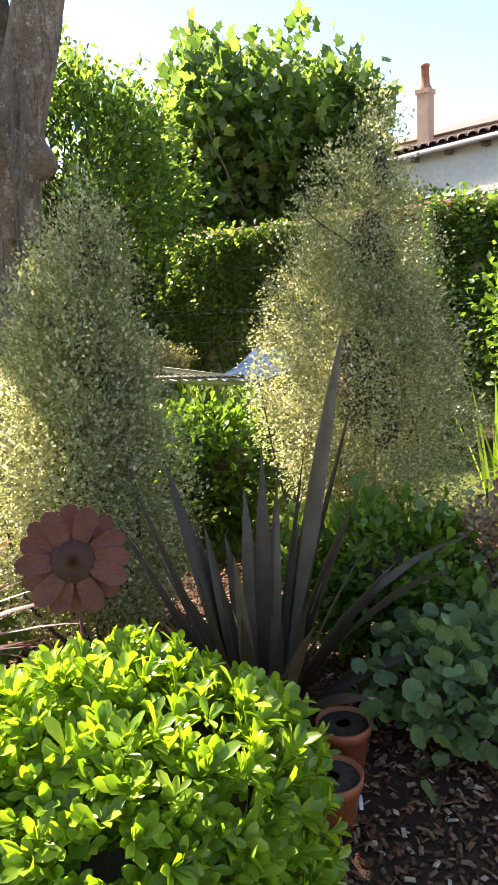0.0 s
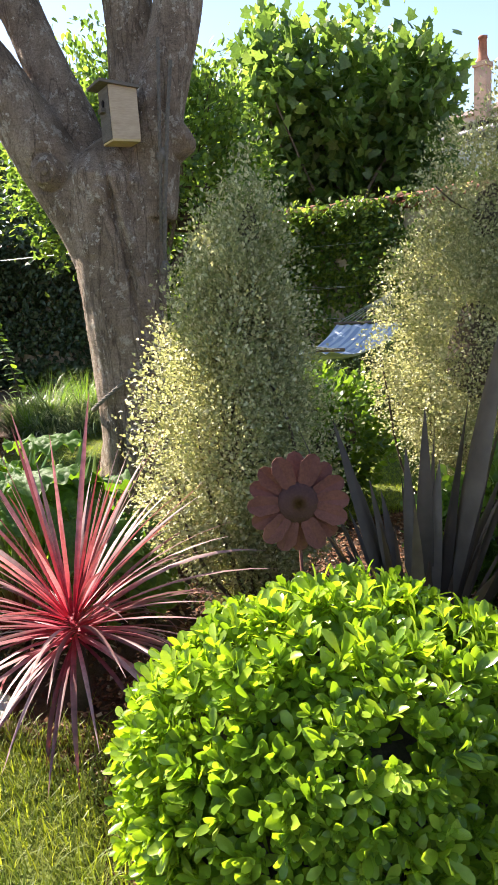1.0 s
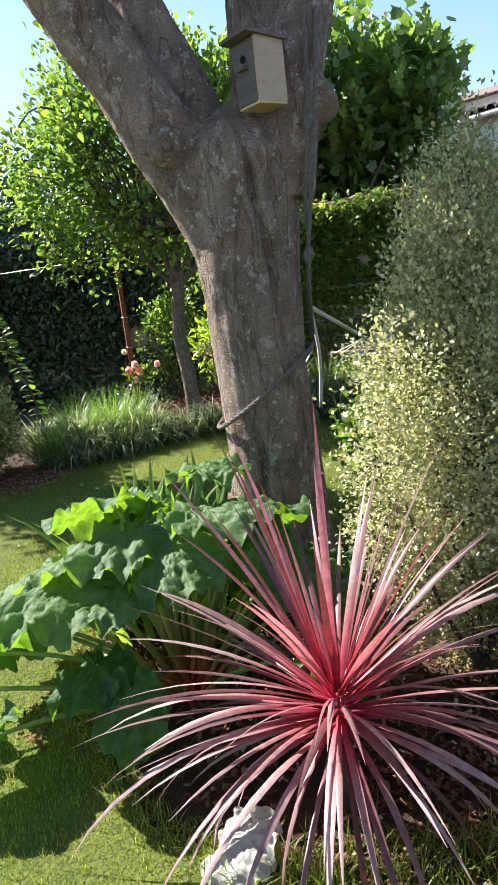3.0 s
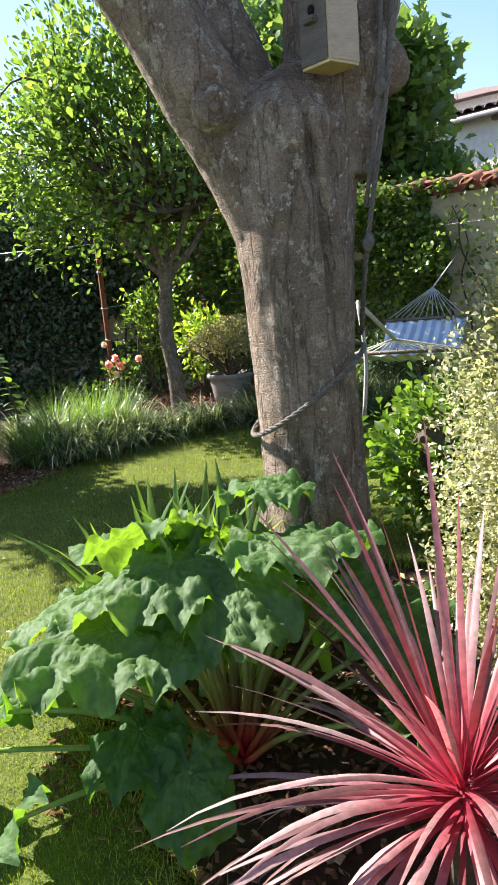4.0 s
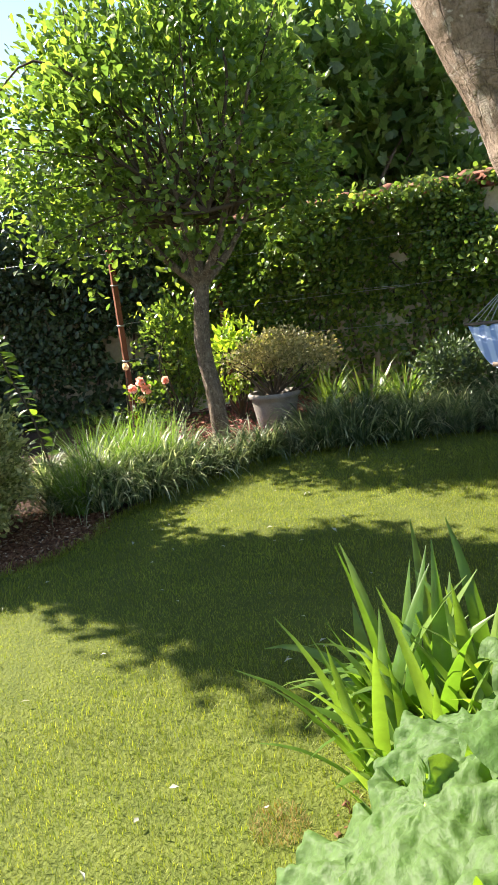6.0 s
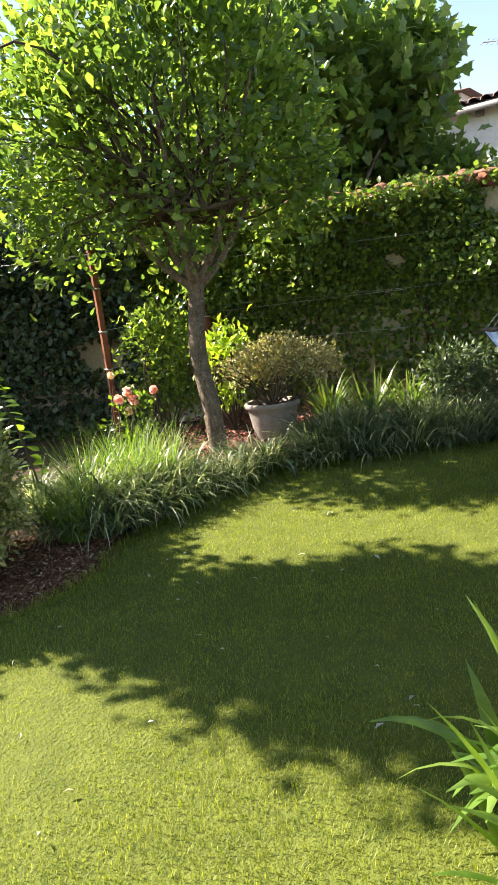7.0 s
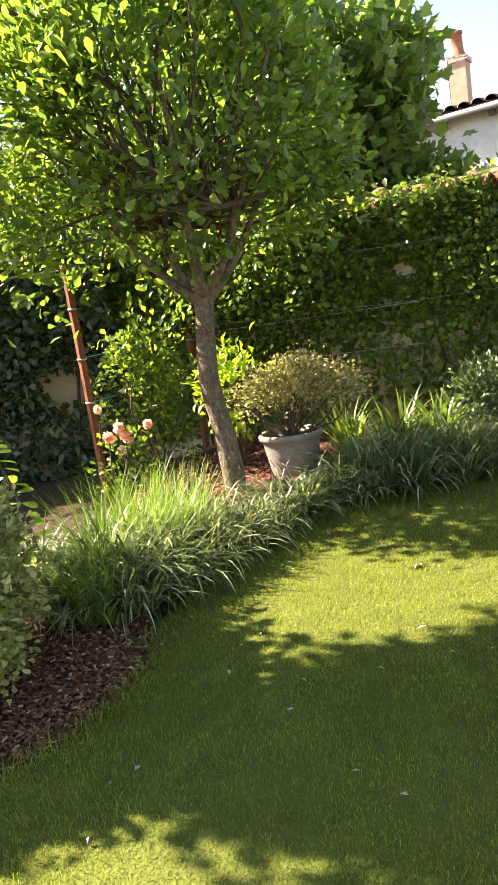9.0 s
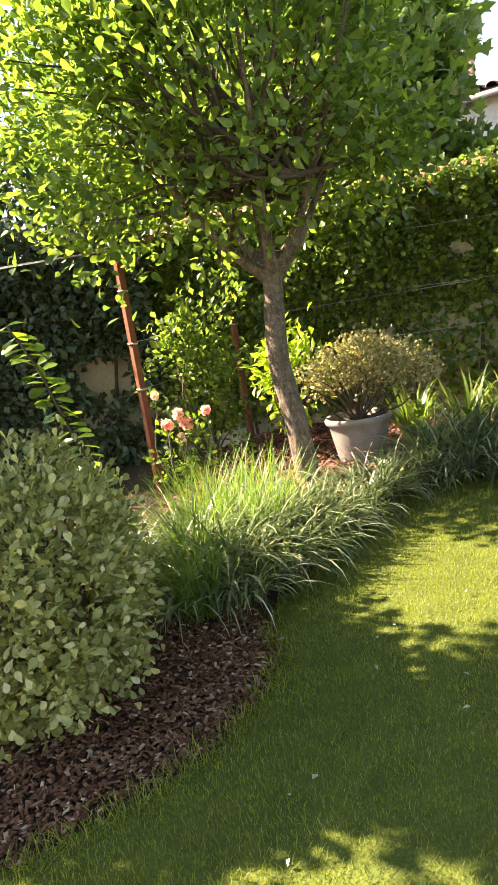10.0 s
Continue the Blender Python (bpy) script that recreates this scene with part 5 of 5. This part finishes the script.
# ---- rusty metal flower ----
fl = thing("metal_flower", "rusty brown sheet-metal flower on a stake", "garden ornament", (-0.49, 1.70, 0))
FC = pose(0, 0, 0.90, 82, 0, 8)
for k in range(16):
    a = 2 * math.pi * k / 16
    v = np.array([(0.03, 0.0, 0), (0.06, 0.022, 0.002), (0.11, 0.030, 0.004), (0.136, 0.016, 0.0), (0.142, 0, -0.004), (0.136, -0.016, 0), (0.11, -0.030, 0.004), (0.06, -0.022, 0.002)])
    v2 = np.concatenate([v, v + (0, 0, -0.003)])
    t = [(0, i, i + 1) for i in range(1, 7)] + [(8, 8 + i + 1, 8 + i) for i in range(1, 7)]
    t += [q for i in range(8) for q in ((i, 8 + i, 8 + (i + 1) % 8), (i, 8 + (i + 1) % 8, (i + 1) % 8))]
    part("petal", moved((v2, np.array(t)), FC @ pose(0, 0, 0.004 * (k % 2), 0, 0, math.degrees(a)) @ pose(0, 0, 0, 5 * (k % 3) - 4, 4 * ((k * 7) % 5) - 8)), M["rust"], fl, "", smooth=False)
part("disc", moved(lathe([(0, 0.022), (0.03, 0.02), (0.052, 0.012), (0.058, 0.002), (0.056, -0.004), (0, -0.006)], 24), FC), M["rust_dark"], fl, "round rusty centre disc")
part("stake", tube([(0, 0.012, 0), (0, 0.008, 0.88)], 0.005, 6), M["rust"], fl, "thin rusty rod")

# ---- bronze flax, cordyline, straps: each leaf a part ----
def sword(parent, name, mat, base, az, L, W, lift, droop, segs=7, fold=0.12, power=3.0, twist=0.0):
    pr = blades(np.array([base]), az, L, W, lift, droop, segs, fold, power, np.array([twist]))
    return part(name, pr, M[mat], parent)


flax = thing("bronze_flax", "dark bronze sword-leaved flax clump", "plant", (-0.06, 2.3, 0))
g = np.random.default_rng(301)
for az, L, lift, droop, W in ((18, 1.42, 80, 6, 0.12), (10, 1.2, 78, 8, 0.10), (40, 1.05, 81, 8, 0.07), (75, 1.0, 84, 6, 0.065), (95, 0.85, 82, 8, 0.06), (150, 1.0, 76, 6, 0.06), (165, 1.05, 70, 5, 0.06), (175, 0.9, 66, 8, 0.055),
                              (190, 0.8, 72, 6, 0.055), (140, 0.75, 80, 6, 0.05), (205, 0.7, 64, 10, 0.055), (8, 1.02, 64, 62, 0.085), (15, 0.85, 56, 54, 0.08), (352, 0.6, 46, 40, 0.07), (5, 0.75, 62, 24, 0.065), (30, 0.8, 70, 14, 0.065),
                              (310, 0.6, 50, 40, 0.06), (285, 0.55, 62, 25, 0.055), (250, 0.55, 66, 20, 0.055), (225, 0.6, 62, 20, 0.055), (60, 0.8, 84, 12, 0.06), (0, 0.95, 74, 10, 0.07), (348, 0.85, 70, 16, 0.065)):
    q = radians(az)
    sword(flax, "leaf", "dark_leaf", (0.06 * math.cos(q), 0.05 * math.sin(q), 0.02), q, L, W * 1.2, radians(lift), radians(droop), 8, 0.14, 3.4, g.normal() * 0.4)
for k in range(30):
    q = g.uniform(0, 6.28)
    sword(flax, "leaf", "dark_leaf", (0.08 * math.cos(q), 0.08 * math.sin(q), 0.0), q, g.uniform(0.4, 0.95), g.uniform(0.04, 0.07), radians(g.uniform(60, 86)), radians(g.uniform(3, 22)), 8, 0.14, 3.2, g.normal() * 0.6)
sword(flax, "leaf", "yellow_leaf", (0.0, -0.08, 0.15), radians(150), 0.36, 0.03, radians(80), 0.2)

cord = thing("cordyline", "pink-red striped cordyline with a fountain of narrow leaves", "plant", (-1.33, 2.15, 0))
part("stem", tube([(0, 0, 0), (0, 0, 0.29)], [0.035, 0.028], 8), M["twig"], cord, "short brown stem")
for k in range(150):
    f = k / 150
    lift = 88 - 102 * f ** 0.62 + g.normal() * 6
    az = k * 2.39996 + g.normal() * 0.2
    L = 0.66 - 0.04 * f + 0.07 * g.normal()
    sword(cord, "leaf", "red_leaf", (0.02 * math.cos(az), 0.02 * math.sin(az), 0.40 - 0.12 * f), az, L, 0.017 + 0.009 * g.random(), radians(lift), radians(6 + 26 * f + 80 * f * g.random()), 8, 0.16, 2.8, g.normal() * 0.4)

iris = thing("strap_clump", "clump of broad bright green strap leaves", "plant", (-2.0, 3.6, 0))
for k in range(150):
    az = g.uniform(0, 6.28)
    b0 = (max(-0.22, g.normal() * 0.18), g.normal() * 0.15, 0.0)
    lift = g.uniform(54 if math.cos(az) < -0.2 else 50, 86)
    sword(iris, "leaf", "strap_leaf", b0, az, g.uniform(0.5, 0.82) * (0.7 if lift < 70 else 1.0), g.uniform(0.05, 0.078), radians(lift), radians(g.uniform(5, 62)), 7, 0.14, 2.6, g.normal() * 0.3)

for k in range(34):
    az = radians(g.uniform(130, 250))
    sword(iris, "leaf", "strap_leaf", (g.uniform(-0.14, 0.1), g.uniform(0.1, 0.5), 0.0), az, g.uniform(0.4, 0.58), g.uniform(0.055, 0.08), radians(g.uniform(58, 80)), radians(g.uniform(60, 120)), 8, 0.14, 2.6, g.normal() * 0.3)

# ---- rhubarb ----
rhu = thing("rhubarb", "rhubarb plant with huge crinkled green leaves and red stalks", "plant", (-1.83, 2.85, 0))


def rhubarb_leaf(size, seed):
    """A broad heart-shaped blade with ribs and a ruffled edge, along local x."""
    r = np.random.default_rng(seed)
    nr, na = 22, 100
    V, T = [(0.0, 0.0, 0.0)], []
    ph = r.uniform(0, 6.28, 5)
    for i in range(1, nr + 1):
        q = i / nr
        for j in range(na):
            a = -math.pi + 2 * math.pi * (j + 0.5) / na
            edge = 0.50 * (1 + 0.26 * math.cos(a)) * (1 - 0.62 * math.exp(-((abs(a) - math.pi) / 0.28) ** 2)) * (1 + 0.05 * math.sin(7 * a + ph[0]) + 0.035 * math.sin(13 * a + ph[1]))
            x, y = edge * q * math.cos(a) * 1.3, edge * q * math.sin(a)
            rib = -0.05 * abs(math.sin(4.5 * a)) ** 0.7 * q ** 1.6 * (1.3 - q)
            z = 0.05 * q ** 2 * math.sin(5 * a + ph[2] + 1.5 * q) + 0.075 * q ** 3 * math.sin(10 * a + ph[3]) + 0.035 * q ** 5 * math.sin(21 * a + ph[4]) - 0.16 * q * q * (0.5 + 0.5 * math.cos(a)) - 0.06 * (y * 2) ** 2 - rib
            z += 0.09 * q * noise.noise(Vector((x * 6 + seed, y * 6, 0))) + 0.11 * q ** 0.5 * (0.35 - abs(noise.noise(Vector((x * 9, y * 9 + seed, 0))))) + 0.038 * q ** 0.5 * (0.3 - abs(noise.noise(Vector((x * 19 + seed, y * 19, 0))))) + 0.012 * noise.noise(Vector((x * 40, y * 40 + seed, 0)))
            V.append((x * size * 2, y * size * 2, z * size * 2))
    for j in range(na - 1):
        T.append((0, 1 + j, 2 + j))
    for i in range(nr - 1):
        for j in range(na - 1):
            a0 = 1 + i * na + j
            T += [(a0, a0 + na, a0 + na + 1), (a0, a0 + na + 1, a0 + 1)]
    return np.array(V), np.array(T)


for k in range(44):
    f = k / 44
    yaw = (k * 137.5 + 40) % 360
    if 258 < yaw < 305 and f > 0.25:
        continue
    west = 150 < yaw < 240
    reach = (0.14 + 0.56 * f + 0.05 * g.normal()) * (1.28 if west else 1.0)
    x, y, z = reach * math.cos(radians(yaw)), reach * math.sin(radians(yaw)) * 0.8, max(0.10, 0.74 - (0.62 if west else 0.5) * f + 0.05 * g.normal())
    size = 0.15 + 0.02 * g.normal() - 0.03 * f
    part("leaf", rhubarb_leaf(size, 400 + k), M["rhubarb_leaf"], rhu, at=pose(x, y, z, 0, 0, yaw + 25 * g.normal()) @ pose(0, 0, 0, 16 * g.normal(), 2 + 24 * f + 13 * g.normal(), 0))
    path = bez([(0.07 * x + 0.012 * g.normal(), 0.07 * y + 0.012 * g.normal(), 0.0), (0.32 * x + 0.02 * g.normal(), 0.32 * y, z * 0.42), (0.7 * x, 0.7 * y, z * 0.82), (x, y, z)], 5)
    part("stalk", tube(path, np.linspace(0.0125, 0.0065, len(path)), 7), M["rhubarb_stalk"], rhu, "stalk turning from red to green")
part("young_leaf", rhubarb_leaf(0.055, 480), M["strap_leaf"], rhu, "small curled fresh leaf", at=pose(-0.05, -0.16, 0.14, 20, -35, 240))

# withered pale leaf on the edge of the lawn
pr = moved(rhubarb_leaf(0.1, 431), pose(-1.62, 1.98, 0.10, 10, 20, 230))
solid("withered_leaf", pr, M["dry"], "withered pale grey leaf lying on the ground", "leaf", smooth=True)

# ---- plastic plant pots ----
def plastic_pot(at, s, label):
    ob = thing("plant_pot", label, "plant pot", at, "plastic plant pots")
    part("shell", lathe([(0.0, 0.0), (0.068 * s, 0.0), (0.088 * s, 0.13 * s), (0.094 * s, 0.13 * s), (0.098 * s, 0.165 * s), (0.092 * s, 0.168 * s), (0.086 * s, 0.15 * s), (0.0, 0.148 * s)]), M["terracotta"], ob)
    part("soil", lathe([(0, 0.156 * s), (0.05 * s, 0.158 * s), (0.0865 * s, 0.152 * s), (0.0867 * s, 0.14 * s)], 18), M["soil"], ob, "dark soil")
    return ob


plastic_pot((0.21, 2.12, 0), 0.95, "orange plastic plant pot filled with soil")
p2 = plastic_pot((0.145, 1.86, 0), 0.95, "orange plastic plant pot with a white price label")
part("price_label", box(0.075, -0.02, 0.05, 0.086, 0.012, 0.075), M["plaster"], p2, "white price label", smooth=False)
